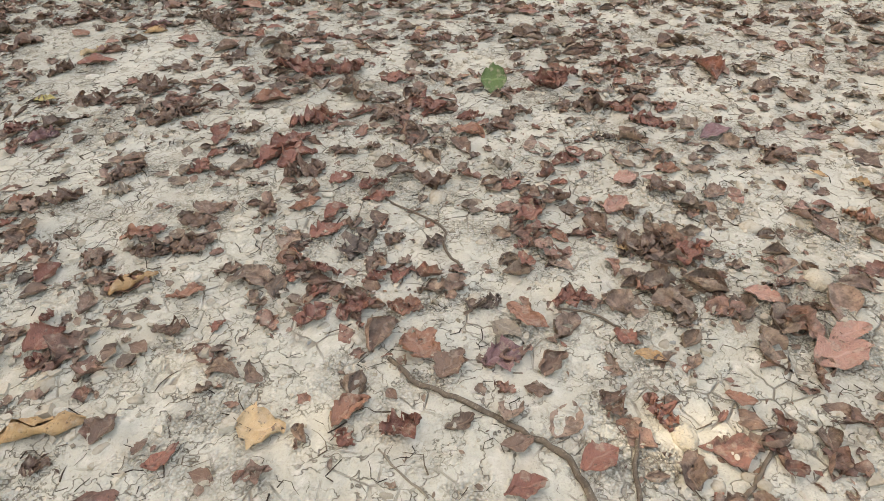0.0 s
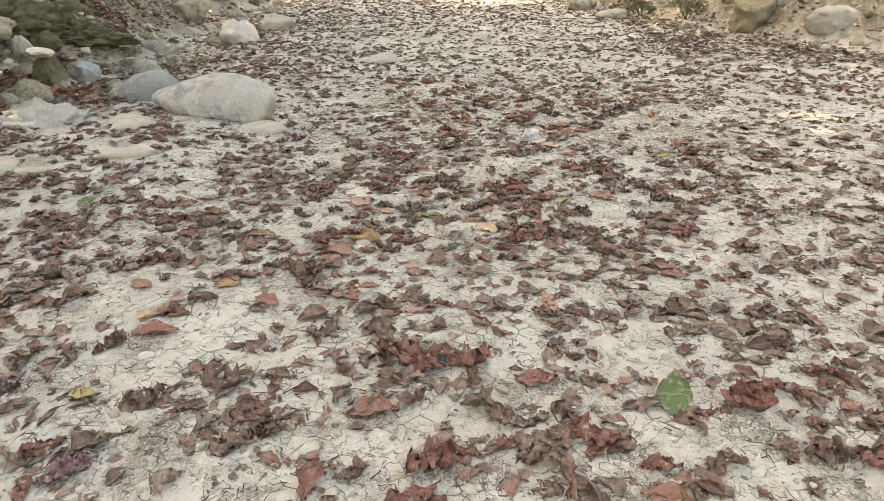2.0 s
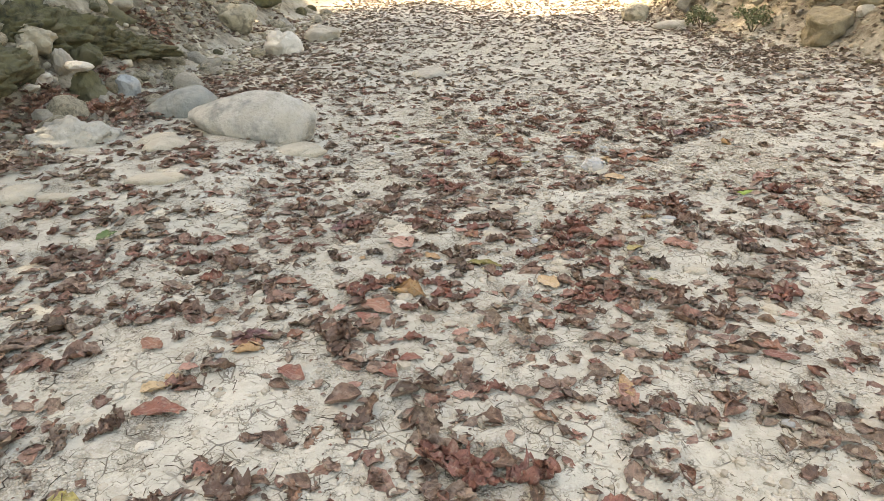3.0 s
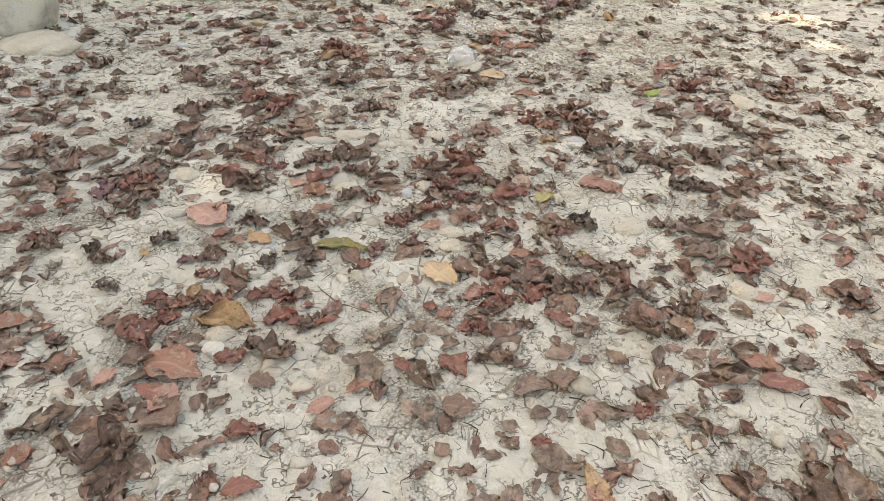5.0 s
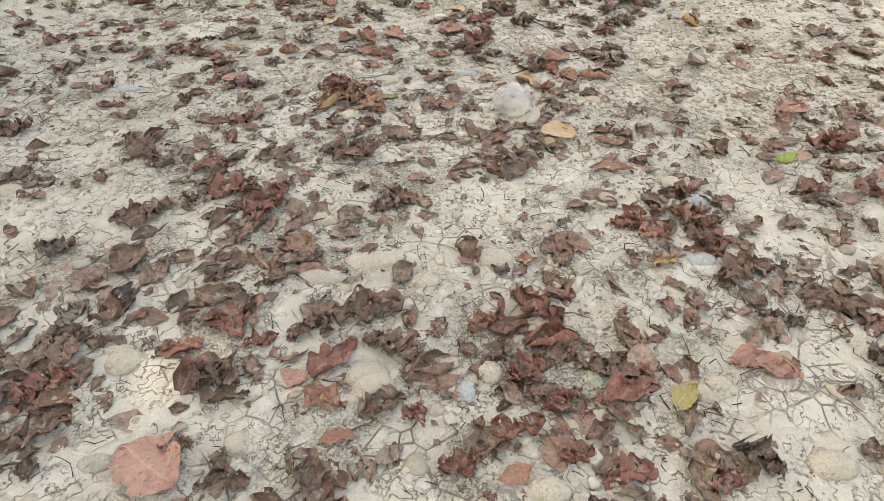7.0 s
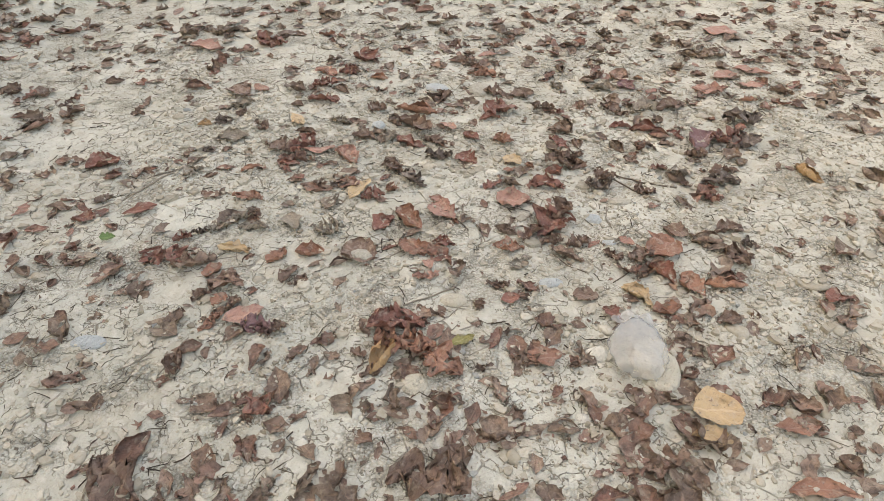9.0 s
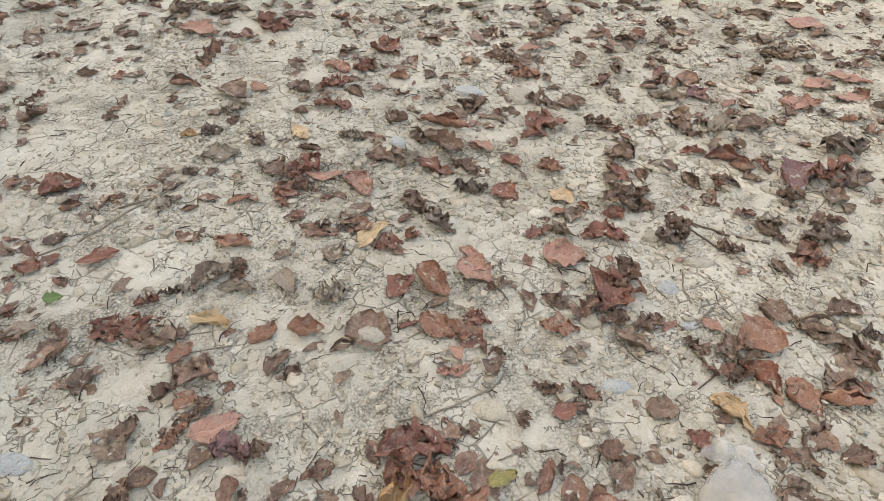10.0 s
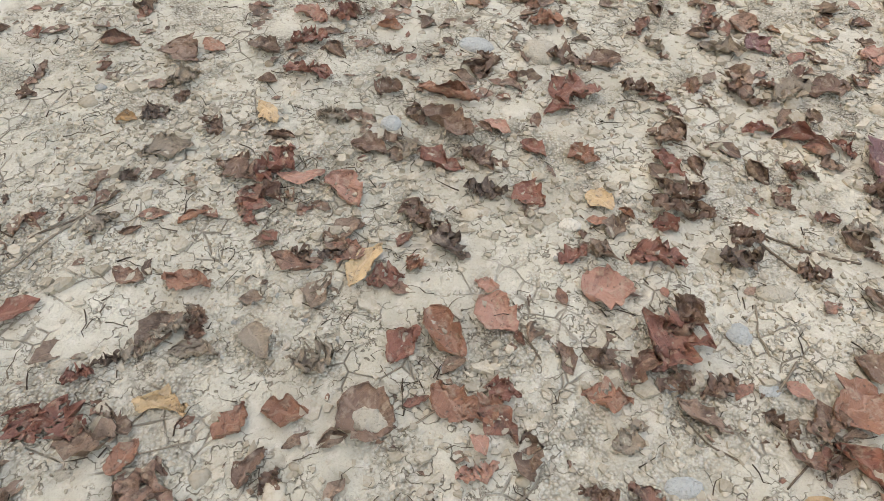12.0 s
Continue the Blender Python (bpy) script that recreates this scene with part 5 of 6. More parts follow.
cobble(0.47, 4.56, -7, 0.116, 0.078, "pale")
cobble(-1.11, 5.16, -13, 0.074, 0.044, "grey")
cobble(-1.18, 5.15, -11, 0.082, 0.041, "pale")
cobble(-1.37, 5.53, -12, 0.071, 0.056, "grey")
cobble(0.49, 5.23, -10, 0.096, 0.083, "blue")
cobble(-0.65, 5.33, -10, 0.139, 0.069, "grey")
cobble(-0.92, 5.51, -15, 0.085, 0.044, "pale")
cobble(-0.84, 5.48, -18, 0.077, 0.039, "pale")
cobble(-0.59, 6.90, -7, 0.096, 0.072, "grey")
cobble(0.04, 6.29, -15, 0.066, 0.060, "white")
cobble(-0.09, 6.08, -14, 0.049, 0.036, "white")
cobble(-0.52, 6.29, -18, 0.085, 0.081, "pale")
cobble(0.32, 6.94, -10, 0.058, 0.068, "blue")
cobble(-0.02, 8.23, -17, 0.123, 0.090, "blue")
cobble(0.20, 8.15, -15, 0.139, 0.123, "grey")
cobble(-1.45, 6.66, -15, 0.118, 0.064, "blue")
cobble(-0.32, 6.62, -15, 0.100, 0.067, "pale")
cobble(0.31, 6.94, -13, 0.055, 0.048, "blue")
cobble(0.31, 6.79, -15, 0.054, 0.039, "blue")
cobble(0.02, 6.63, -11, 0.085, 0.048, "blue")
cobble(0.10, 6.84, -12, 0.047, 0.034, "blue")
cobble(0.47, 7.03, -15, 0.112, 0.058, "grey")
cobble(-0.01, 8.24, -16, 0.093, 0.053, "blue")
cobble(0.19, 8.12, -11, 0.120, 0.093, "grey")
cobble(-0.39, 7.85, -13, 0.070, 0.072, "blue")
cobble(0.03, 7.36, -10, 0.072, 0.054, "white")
cobble(-1.22, 6.91, -11, 0.042, 0.030, "grey")
cobble(-1.26, 7.17, -12, 0.050, 0.042, "grey")
cobble(-0.87, 1.16, -3, 0.049, 0.024, "white")
cobble(1.11, 1.52, 1, 0.077, 0.085, "pale")
cobble(-0.69, 1.63, 1, 0.055, 0.052, "white")
cobble(0.83, 1.01, -2, 0.057, 0.045, "pale")
cobble(0.58, 1.03, 1, 0.065, 0.079, "pale")
cobble(-1.16, 1.62, -4, 0.062, 0.042, "pale")
cobble(-1.59, 3.11, 7, 0.068, 0.056, "white")
cobble(1.52, 5.60, -4, 0.125, 0.188, "pale")
cobble(-0.92, 4.17, -7, 0.086, 0.091, "pale")
cobble(-2.22, 6.55, 44, 0.429, 0.298, "pale")
cobble(-2.81, 5.42, 7, 0.367, 0.184, "pale")
cobble(-3.30, 6.42, -3, 0.356, 0.375, "pale")
cobble(-1.62, 10.77, -3, 0.506, 0.759, "grey")
cobble(-3.59, 5.18, -1, 0.248, 0.340, "pale")
cobble(-3.32, 5.14, 2, 0.231, 0.115, "pale")
cobble(0.19, 6.20, -9, 0.134, 0.201, "pale")
cobble(-2.13, 6.53, 24, 0.329, 0.228, "pale")
cobble(-2.72, 5.45, 6, 0.210, 0.148, "pale")
cobble(-3.16, 6.24, -10, 0.280, 0.418, "pale")
cobble(0.27, 4.79, -2, 0.046, 0.069, "pale")
cobble(-0.54, 4.94, -4, 0.099, 0.110, "pale")

stick([(-0.08, 1.28), (-0.01, 1.19), (0.08, 1.15), (0.17, 1.09), (0.26, 1.02), (0.33, 0.97), (0.34, 0.88)], 0.0086, "bark")
stick([(-0.13, 1.99), (-0.03, 1.91), (0.07, 1.83), (0.06, 1.69), (0.11, 1.62)], 0.0047, "bark")
stick([(-0.20, 2.03), (-0.22, 1.89), (-0.26, 1.81)], 0.0024, "grey")
stick([(0.36, 1.44), (0.45, 1.42), (0.52, 1.36)], 0.0039, "bark")
stick([(0.49, 1.07), (0.46, 0.99), (0.44, 0.88)], 0.0055, "bark")
stick([(0.76, 0.99), (0.70, 0.92), (0.64, 0.87)], 0.0063, "bark")
stick([(-0.10, 1.02), (-0.04, 0.95), (0.01, 0.90)], 0.0031, "grey")
stick([(-0.48, 1.85), (-0.51, 1.79), (-0.51, 1.73)], 0.0024, "grey")
stick([(-1.38, 4.90), (-1.39, 4.80), (-1.42, 4.71)], 0.0031, "grey")
stick([(-1.33, 5.21), (-1.36, 5.10), (-1.38, 5.02)], 0.0031, "grey")
stick([(-1.62, 7.39), (-1.48, 7.44), (-1.35, 7.55), (-1.20, 7.69)], 0.0039, "grey")
stick([(-0.59, 6.61), (-0.45, 6.63), (-0.30, 6.68)], 0.0031, "grey")
stick([(-1.30, 7.76), (-1.20, 7.69), (-1.30, 7.61), (-1.40, 7.57)], 0.0031, "bark")
stick([(-0.53, 6.86), (-0.45, 6.89), (-0.37, 6.95)], 0.0031, "grey")
stick([(0.51, 7.22), (0.55, 7.09), (0.62, 6.99)], 0.0039, "bark")
stick([(0.50, 7.26), (0.62, 7.14), (0.74, 7.07)], 0.0039, "bark")
stick([(0.40, 7.01), (0.36, 6.92), (0.36, 6.87)], 0.0031, "grey")
stick([(0.41, 6.84), (0.34, 6.79), (0.32, 6.78)], 0.0039, "grey")
stick([(-0.21, 7.06), (-0.19, 7.01), (-0.18, 6.97)], 0.0024, "bark")
stick([(-1.18, 6.98), (-1.08, 6.92), (-0.97, 6.93)], 0.0024, "grey")
stick([(0.09, 6.78), (0.11, 6.71), (0.17, 6.65)], 0.0024, "bark")
stick([(0.23, 6.58), (0.32, 6.63), (0.37, 6.65)], 0.0031, "bark")
stick([(-1.35, 6.52), (-1.29, 6.56), (-1.25, 6.59)], 0.0031, "grey")
stick([(-0.30, 4.31), (-0.34, 4.21), (-0.25, 4.11)], 0.0024, "grey")
stick([(-0.65, 4.36), (-0.59, 4.26), (-0.49, 4.20)], 0.0024, "bark")


# ---- dull crumpled leaves, too many to tell apart ----
for _tint, _word in (("brown", "dull brown"), ("dark", "blackish-brown"), ("grey", "weathered grey-brown"), ("red", "maroon-brown")):
    _parts, _many = CRUMPLED[_tint], [0]
    for _v, _f, _u in _parts:
        _many.append(_many[-1] + len(_v))
    _mesh = quick_mesh("crumpled_leaves", np.concatenate([p[0] for p in _parts]), np.concatenate([p[1] + k for p, k in zip(_parts, _many)]), LEAF[_tint], np.concatenate([p[2] for p in _parts]))
    tagged(new("crumpled_leaves", _mesh), f"{_word} crumpled dead leaves lying on silt", "leaf litter", kind="stuff")

# ---- the tied plastic bag ----
def plastic_bag(x, y, turn):
    base = new("plastic_bag")
    base.location = (x, y, float(land(x, y)))
    base.rotation_euler = (0, 0, radians(turn))
    tagged(base, "knotted clear plastic bag lying bulged on the silt", "plastic bag")
    bm = stone_shape(np.random.default_rng(3), 4, 0.15)
    for v in bm.verts:
        v.co.x *= 1 - 0.38 * max(v.co.y, 0) ** 2
        fold = math.sin(math.atan2(v.co.x, v.co.z) * 11) * 0.035 * abs(v.co.y)
        v.co *= 1 + fold
    bmesh.ops.transform(bm, matrix=Matrix.Translation((0, 0, 0.032)) @ Matrix.Diagonal((0.088, 0.112, 0.066, 1)), verts=bm.verts)
    part("body", bm, PLASTIC, base)
    bm = stone_shape(np.random.default_rng(4), 2, 0.15)
    bmesh.ops.transform(bm, matrix=Matrix.Translation((0.0, 0.105, 0.035)) @ Matrix.Diagonal((0.04, 0.018, 0.02, 1)), verts=bm.verts)
    part("knot", bm, PLASTIC, base, "twisted plastic knot")
    verts, faces = [], []
    for k in range(9):
        for s in range(25):
            a, g = (s / 24 - 0.5) * 2.5, k / 8
            r = 0.02 + 0.062 * g
            verts.append((math.sin(a) * r, 0.098 + math.cos(a) * r, 0.035 + 0.010 * g * math.sin(s * 0.85) + 0.004 * math.sin(g * 9) - 0.014 * g))
    for k in range(8):
        for s in range(24):
            i = k * 25 + s
            faces.append((i, i + 1, i + 26, i + 25))
    flare = new("open_end", quick_mesh("open_end", verts, faces, PLASTIC))
    flare.parent = base
    tagged(flare, "fanned-out loose plastic end")
    BARES.append((x, y, 0.11))


plastic_bag(0.15, 6.25, -24)


# ---- leaf litter, one mass ----
def thick(x, y):
    """How many leaves to the square metre lie at each place."""
    d = np.interp(y, [0, 2, 6.2, 7.0, 9.0, 12, 30], [104, 108, 114, 88, 100, 96, 80])
    d = d * np.clip(1.0 + 0.65 * value_noise(x, y, 0.32, 31) + 0.35 * value_noise(x, y, 0.13, 33) + 0.3 * value_noise(x, y, 1.7, 32), 0.1, 2.4)
    d = d * (1 + 0.5 * smooth((-1.2 - x) / 0.8))
    for bx, by, r in BARES:
        d = d * (1 - 0.93 * smooth(1.6 - np.hypot(x - bx, y - by) / max(r, 0.02)))
    for hx, hy, r in HEAPS:
        r = max(r, 0.09)
        d = d + 185 * np.exp(-((x - hx) ** 2 + (y - hy) ** 2) / (0.75 * r * r))
    # the stretch whose leaves lie singly holds little loose litter besides
    d = d * (1 - 0.2 * smooth((y - 6.25) / 0.15) * smooth((8.3 - y) / 0.3) * smooth((1.2 + 0.35 * (y - 6.3) - np.abs(x + 0.25)) / 0.2))
    for lx, ly, r in LAID:
        d = d * (1 - 0.75 * (np.hypot(x - lx, y - ly) < r * 0.9))
    return d


def strew(rng, x0, x1, y0, y1, most):
    n = rng.poisson((x1 - x0) * (y1 - y0) * most)
    x, y = rng.uniform(x0, x1, n), rng.uniform(y0, y1, n)
    keep = rng.random(n) * most < thick(x, y)
    return x[keep], y[keep]


def litter(name, seed, zone, most, nu, nv, sizes, label, round_zone=None, lift=0.002, mat=LITTER):
    rng = np.random.default_rng(seed)
    kinds = [leaf_shape(rng, nu, nv, rng.uniform(0.36, 0.72), s) for s in "KCKFCKFKRCKFKCFRKCKFCKRFKCFKCR"]
    x, y = strew(rng, *zone, most)
    if round_zone:
        a, b, c, d = round_zone
        out = (x < a) | (x > b) | (y < c) | (y > d)
        x, y = x[out], y[out]
    z = land(x, y)
    places = []
    for a, b, c in zip(x, y, z):
        size = float(np.clip(rng.lognormal(math.log(sizes[1]), 0.36), sizes[0], sizes[2]))
        places.append((int(rng.integers(len(kinds))), turned(a, b, c + lift, rng.uniform(0, 6.28), size, rng.normal(0, 0.16), rng.normal(0, 0.13), 1.0, rng.uniform(0.6, 1.2))))
    tagged(scatter(name, kinds, places, mat, uv=True), label, "leaf litter", kind="stuff")


litter("leaf_litter", 41, (-2.5, 2.5, 0.5, 9.0), 420, 10, 7, (0.028, 0.072, 0.135), "crumpled brown and maroon dead leaves strewn over silt")
litter("leaf_litter_beside", 48, (-3.6, 4.0, 0.3, 9.6), 420, 7, 5, (0.03, 0.076, 0.135), "crumpled brown and maroon dead leaves strewn over silt", (-2.5, 2.5, 0.5, 9.0))
litter("leaf_litter_beyond", 42, (-5.5, 6.0, 9.6, 15.0), 260, 5, 4, (0.05, 0.078, 0.13), "brown dead leaves strewn over the stream bed", mat=OLD_LITTER)
litter("leaf_litter_on_bank", 45, (-6.8, -3.7, 5.4, 9.6), 330, 6, 4, (0.05, 0.08, 0.14), "reddish dead leaves lying on the stony bank", lift=0.03)
litter("leaf_litter_on_far_bank", 47, (-8.6, -5.3, 9.6, 16.5), 200, 5, 4, (0.06, 0.09, 0.15), "reddish dead leaves lying on the stony bank", lift=0.03)
litter("leaf_litter_on_right_bank", 49, (2.6, 8.0, 9.6, 19.0), 150, 5, 4, (0.06, 0.085, 0.14), "dull brown dead leaves lying on the earthy bank", lift=0.03, mat=OLD_LITTER)
litter("leaf_litter_around", 46, (-4.6, 6.6, -4.0, 9.6), 150, 4, 3, (0.06, 0.085, 0.14), "brown dead leaves strewn over the stream bed", (-3.6, 4.0, 0.3, 9.7))
litter("leaf_litter_far", 43, (-6.5, 5.0, 15.0, 27.0), 85, 4, 3, (0.06, 0.095, 0.15), "brown dead leaves on the far stream bed", mat=OLD_LITTER)
litter("leaf_crumbs", 44, (-2.6, 2.8, 0.5, 9.0), 300, 4, 3, (0.010, 0.020, 0.035), "small broken bits of dead leaf")


def bank_drifts():
    """Dead leaves drifted together between the rocks of the bank."""
    rng = np.random.default_rng(17)
    kinds = [leaf_shape(rng, 10, 7, 0.6, k) for k in "KCKFCK"]
    places = []
    for x, y in [(-4.9, 7.35), (-4.6, 6.85), (-4.75, 7.1), (-4.35, 6.9), (-4.8, 6.5), (-4.45, 7.5), (-4.3, 7.2), (-5.1, 8.5), (-5.5, 10.6)]:
        for _ in range(26):
            a, b = x + rng.normal(0, 0.14), y + rng.normal(0, 0.14)
            places.append((int(rng.integers(6)), turned(a, b, float(land(a, b)) + rng.uniform(0.01, 0.07), rng.uniform(0, 6.28), rng.uniform(0.1, 0.19), rng.normal(0, 0.3), rng.normal(0, 0.25))))
    tagged(scatter("leaf_drifts", kinds, places, DRIFT, uv=True), "rust-red dead leaves drifted between rocks of the bank", "leaf drifts", kind="stuff")


bank_drifts()


# ---- fine roots, flakes of mud, gravel ----
def rootlet_kind(rng):
    p, a, pts = np.zeros(3), 0.0, []
    for _ in range(5):
        pts.append(p.copy())
        a += rng.normal(0, 0.75)
        p = p + np.array([math.cos(a), math.sin(a), rng.normal(0, 0.12)]) * 0.25
    verts, faces = [], []
    for k, q in enumerate(pts):
        r = 0.024 * (1.0 - 0.15 * k)
        for s in range(3):
            verts.append(q + np.array([0, math.cos(s * 2.094), math.sin(s * 2.094)]) * r)
    for k in range(4):
        for s in range(3):
            faces.append((k * 3 + s, k * 3 + (s + 1) % 3, k * 3 + 3 + (s + 1) % 3, k * 3 + 3 + s))
    return np.array(verts), np.array(faces)


def rootlets():
    rng = np.random.default_rng(51)
    kinds = [rootlet_kind(rng) for _ in range(24)]
    places = []
    n = 12500
    x, y = rng.uniform(-2.7, 3.0, n), rng.uniform(0.5, 9.5, n)
    keep = rng.random(n) < 0.35 + 0.65 * smooth(value_noise(x, y, 0.45, 52) + 0.5)
    x, y = x[keep], y[keep]
    for a, b, c in zip(x, y, land(x, y)):
        size = rng.uniform(0.02, 0.10)
        places.append((int(rng.integers(24)), turned(a, b, c + 0.003, rng.uniform(0, 6.28), size, 0, rng.normal(0, 0.06))))
    tagged(scatter("rootlets", kinds, places, ROOTLET), "thin dark dry stalks and rootlets on silt", "rootlets", kind="stuff")


def flake_kind(rng, least=5, most=8):
    n = int(rng.integers(least, most))
    a = np.sort(rng.uniform(0, 6.28, n) * 0.25 + np.arange(n) * 6.283 / n * 0.96)
    r = rng.uniform(0.6, 1.0, n)
    top = np.stack([np.cos(a) * r * 0.93, np.sin(a) * r * 0.93, 0.16 + rng.normal(0, 0.03, n)], 1)
    low = np.stack([np.cos(a) * r, np.sin(a) * r, np.full(n, -0.12)], 1)
    verts = np.concatenate([top, low, [[0, 0, 0.15]]])
    faces = [(i, (i + 1) % n, 2 * n) for i in range(n)]
    for i in range(n):
        faces += [(n + i, n + (i + 1) % n, (i + 1) % n), (n + i, (i + 1) % n, i)]
    return verts, np.array(faces)


def flakes():
    rng = np.random.default_rng(53)
    kinds = [flake_kind(rng) for _ in range(20)]
    n = 22000
    x, y = rng.uniform(-2.4, 2.5, n), rng.uniform(0.55, 9.2, n)
    want = np.interp(y, [0, 5.5, 7, 9], [0.28, 0.3, 0.7, 0.6]) * smooth(value_noise(x, y, 0.4, 54) * 1.4 + 0.45)
    keep = rng.random(n) < want
    x, y = x[keep], y[keep]
    n = 7000
    u, v = rng.uniform(-1.7, 1.9, n), rng.uniform(5.9, 8.6, n)
    keep = rng.random(n) < smooth(value_noise(u, v, 0.3, 62) * 1.6 + value_noise(u, v, 0.9, 63) * 0.8 + 0.25)
    x, y = np.concatenate([x, u[keep]]), np.concatenate([y, v[keep]])
    places = [(int(rng.integers(20)), turned(a, b, c + 0.001, rng.uniform(0, 6.28), float(np.clip(rng.lognormal(-4.45, 0.42), 0.006, 0.036)), rng.normal(0, 0.1), rng.normal(0, 0.1), rng.uniform(0.6, 1.0), rng.uniform(1.2, 2.6)))
              for a, b, c in zip(x, y, land(x, y))]
    near = [p for p in places if -1.35 < p[1][0, 3] < 0.75 and 6.35 < p[1][1, 3] < 7.7]
    near.sort(key=lambda p: -np.linalg.norm(p[1][:3, 0]))
    near = near[:300]
    single = {id(p[1]) for p in near}
    places = [p for p in places if id(p[1]) not in single]
    shapes = [quick_mesh("mud_flake", v, f, FLAKE_PIECE, smooth_shade=False) for v, f in kinds]
    for k, m in near:
        ob = new("mud_flake", shapes[k])
        ob.parent = GROUND
        ob.matrix_world = Matrix(m.tolist())
    tagged(scatter("mud_flakes", kinds, places, FLAKE, smooth_shade=False), "thin broken flakes of dried pale mud", "mud flakes", kind="stuff")


def pebble_kinds(rng, count, level=1, rough=0.25):
    kinds = []
    for _ in range(count):
        bm = stone_shape(rng, level, rough)
        bm.verts.ensure_lookup_table()
        verts = np.array([v.co[:] for v in bm.verts]) * rng.uniform(0.6, 1.0, 3)
        kinds.append((verts, np.array([[v.index for v in f.verts] for f in bm.faces])))
        bm.free()
    return kinds


def gravel():
    rng = np.random.default_rng(55)
    kinds = [flake_kind(rng, 4, 6) for _ in range(24)]
    n = 130000
    x, y = rng.uniform(-2.3, 2.4, n), rng.uniform(0.55, 9.0, n)
    want = np.interp(y, [0, 5, 6.5, 9], [0.2, 0.24, 0.8, 0.6]) * smooth(value_noise(x, y, 0.33, 56) * 1.8 + value_noise(x, y, 1.1, 57) * 0.9 - 0.05)
    keep = rng.random(n) < want
    x, y = x[keep], y[keep]
    places = [(int(rng.integers(16)), turned(a, b, c + 0.001, rng.uniform(0, 6.28), float(np.clip(rng.lognormal(-5.1, 0.45), 0.0025, 0.018)), rng.normal(0, 0.25), rng.normal(0, 0.25), rng.uniform(0.6, 1), rng.uniform(1.2, 2.6)))
              for a, b, c in zip(x, y, land(x, y))]
    tagged(scatter("gravel", kinds, places, GRIT, smooth_shade=False), "fine pale gravel and crumbs of dried mud", "gravel", kind="stuff")
    kinds = pebble_kinds(rng, 10, 2, 0.2)
    n = 420
    x, y = rng.uniform(-2.8, 3.2, n), rng.uniform(2.0, 12.0, n)
    places = [(int(rng.integers(10)), turned(a, b, c + 0.004, rng.uniform(0, 6.28), rng.uniform(0.012, 0.034), 0, 0, rng.uniform(0.6, 1), rng.uniform(0.3, 0.45)))
              for a, b, c in zip(x, y, land(x, y))]
    tagged(scatter("pebbles", kinds, places, GRIT), "small rounded pebbles sunk in pale silt", "pebbles", kind="stuff")


def clods():
    """Lumps of dried silt and sunken stones that make the bed uneven."""
    rng = np.random.default_rng(58)
    kinds = pebble_kinds(rng, 16, 2, 0.3)
    n = 3000
    x, y = rng.uniform(-2.6, 2.8, n), rng.uniform(0.55, 9.4, n)
    keep = rng.random(n) < 0.25 + 0.75 * smooth(value_noise(x, y, 0.5, 59) * 1.3 + 0.4)
    x, y = x[keep], y[keep]
    places = [(int(rng.integers(16)), turned(a, b, c - 0.002, rng.uniform(0, 6.28), float(np.clip(rng.lognormal(-3.85, 0.4), 0.009, 0.055)), rng.normal(0, 0.1), rng.normal(0, 0.1), rng.uniform(0.5, 1.0), rng.uniform(0.3, 0.5)))
              for a, b, c in zip(x, y, land(x, y))]
    tagged(scatter("silt_clods", kinds, places, FLAKE), "pale lumps of dried silt and sunken stones", "silt clods", kind="stuff")


clods()
rootlets()
flakes()
gravel()


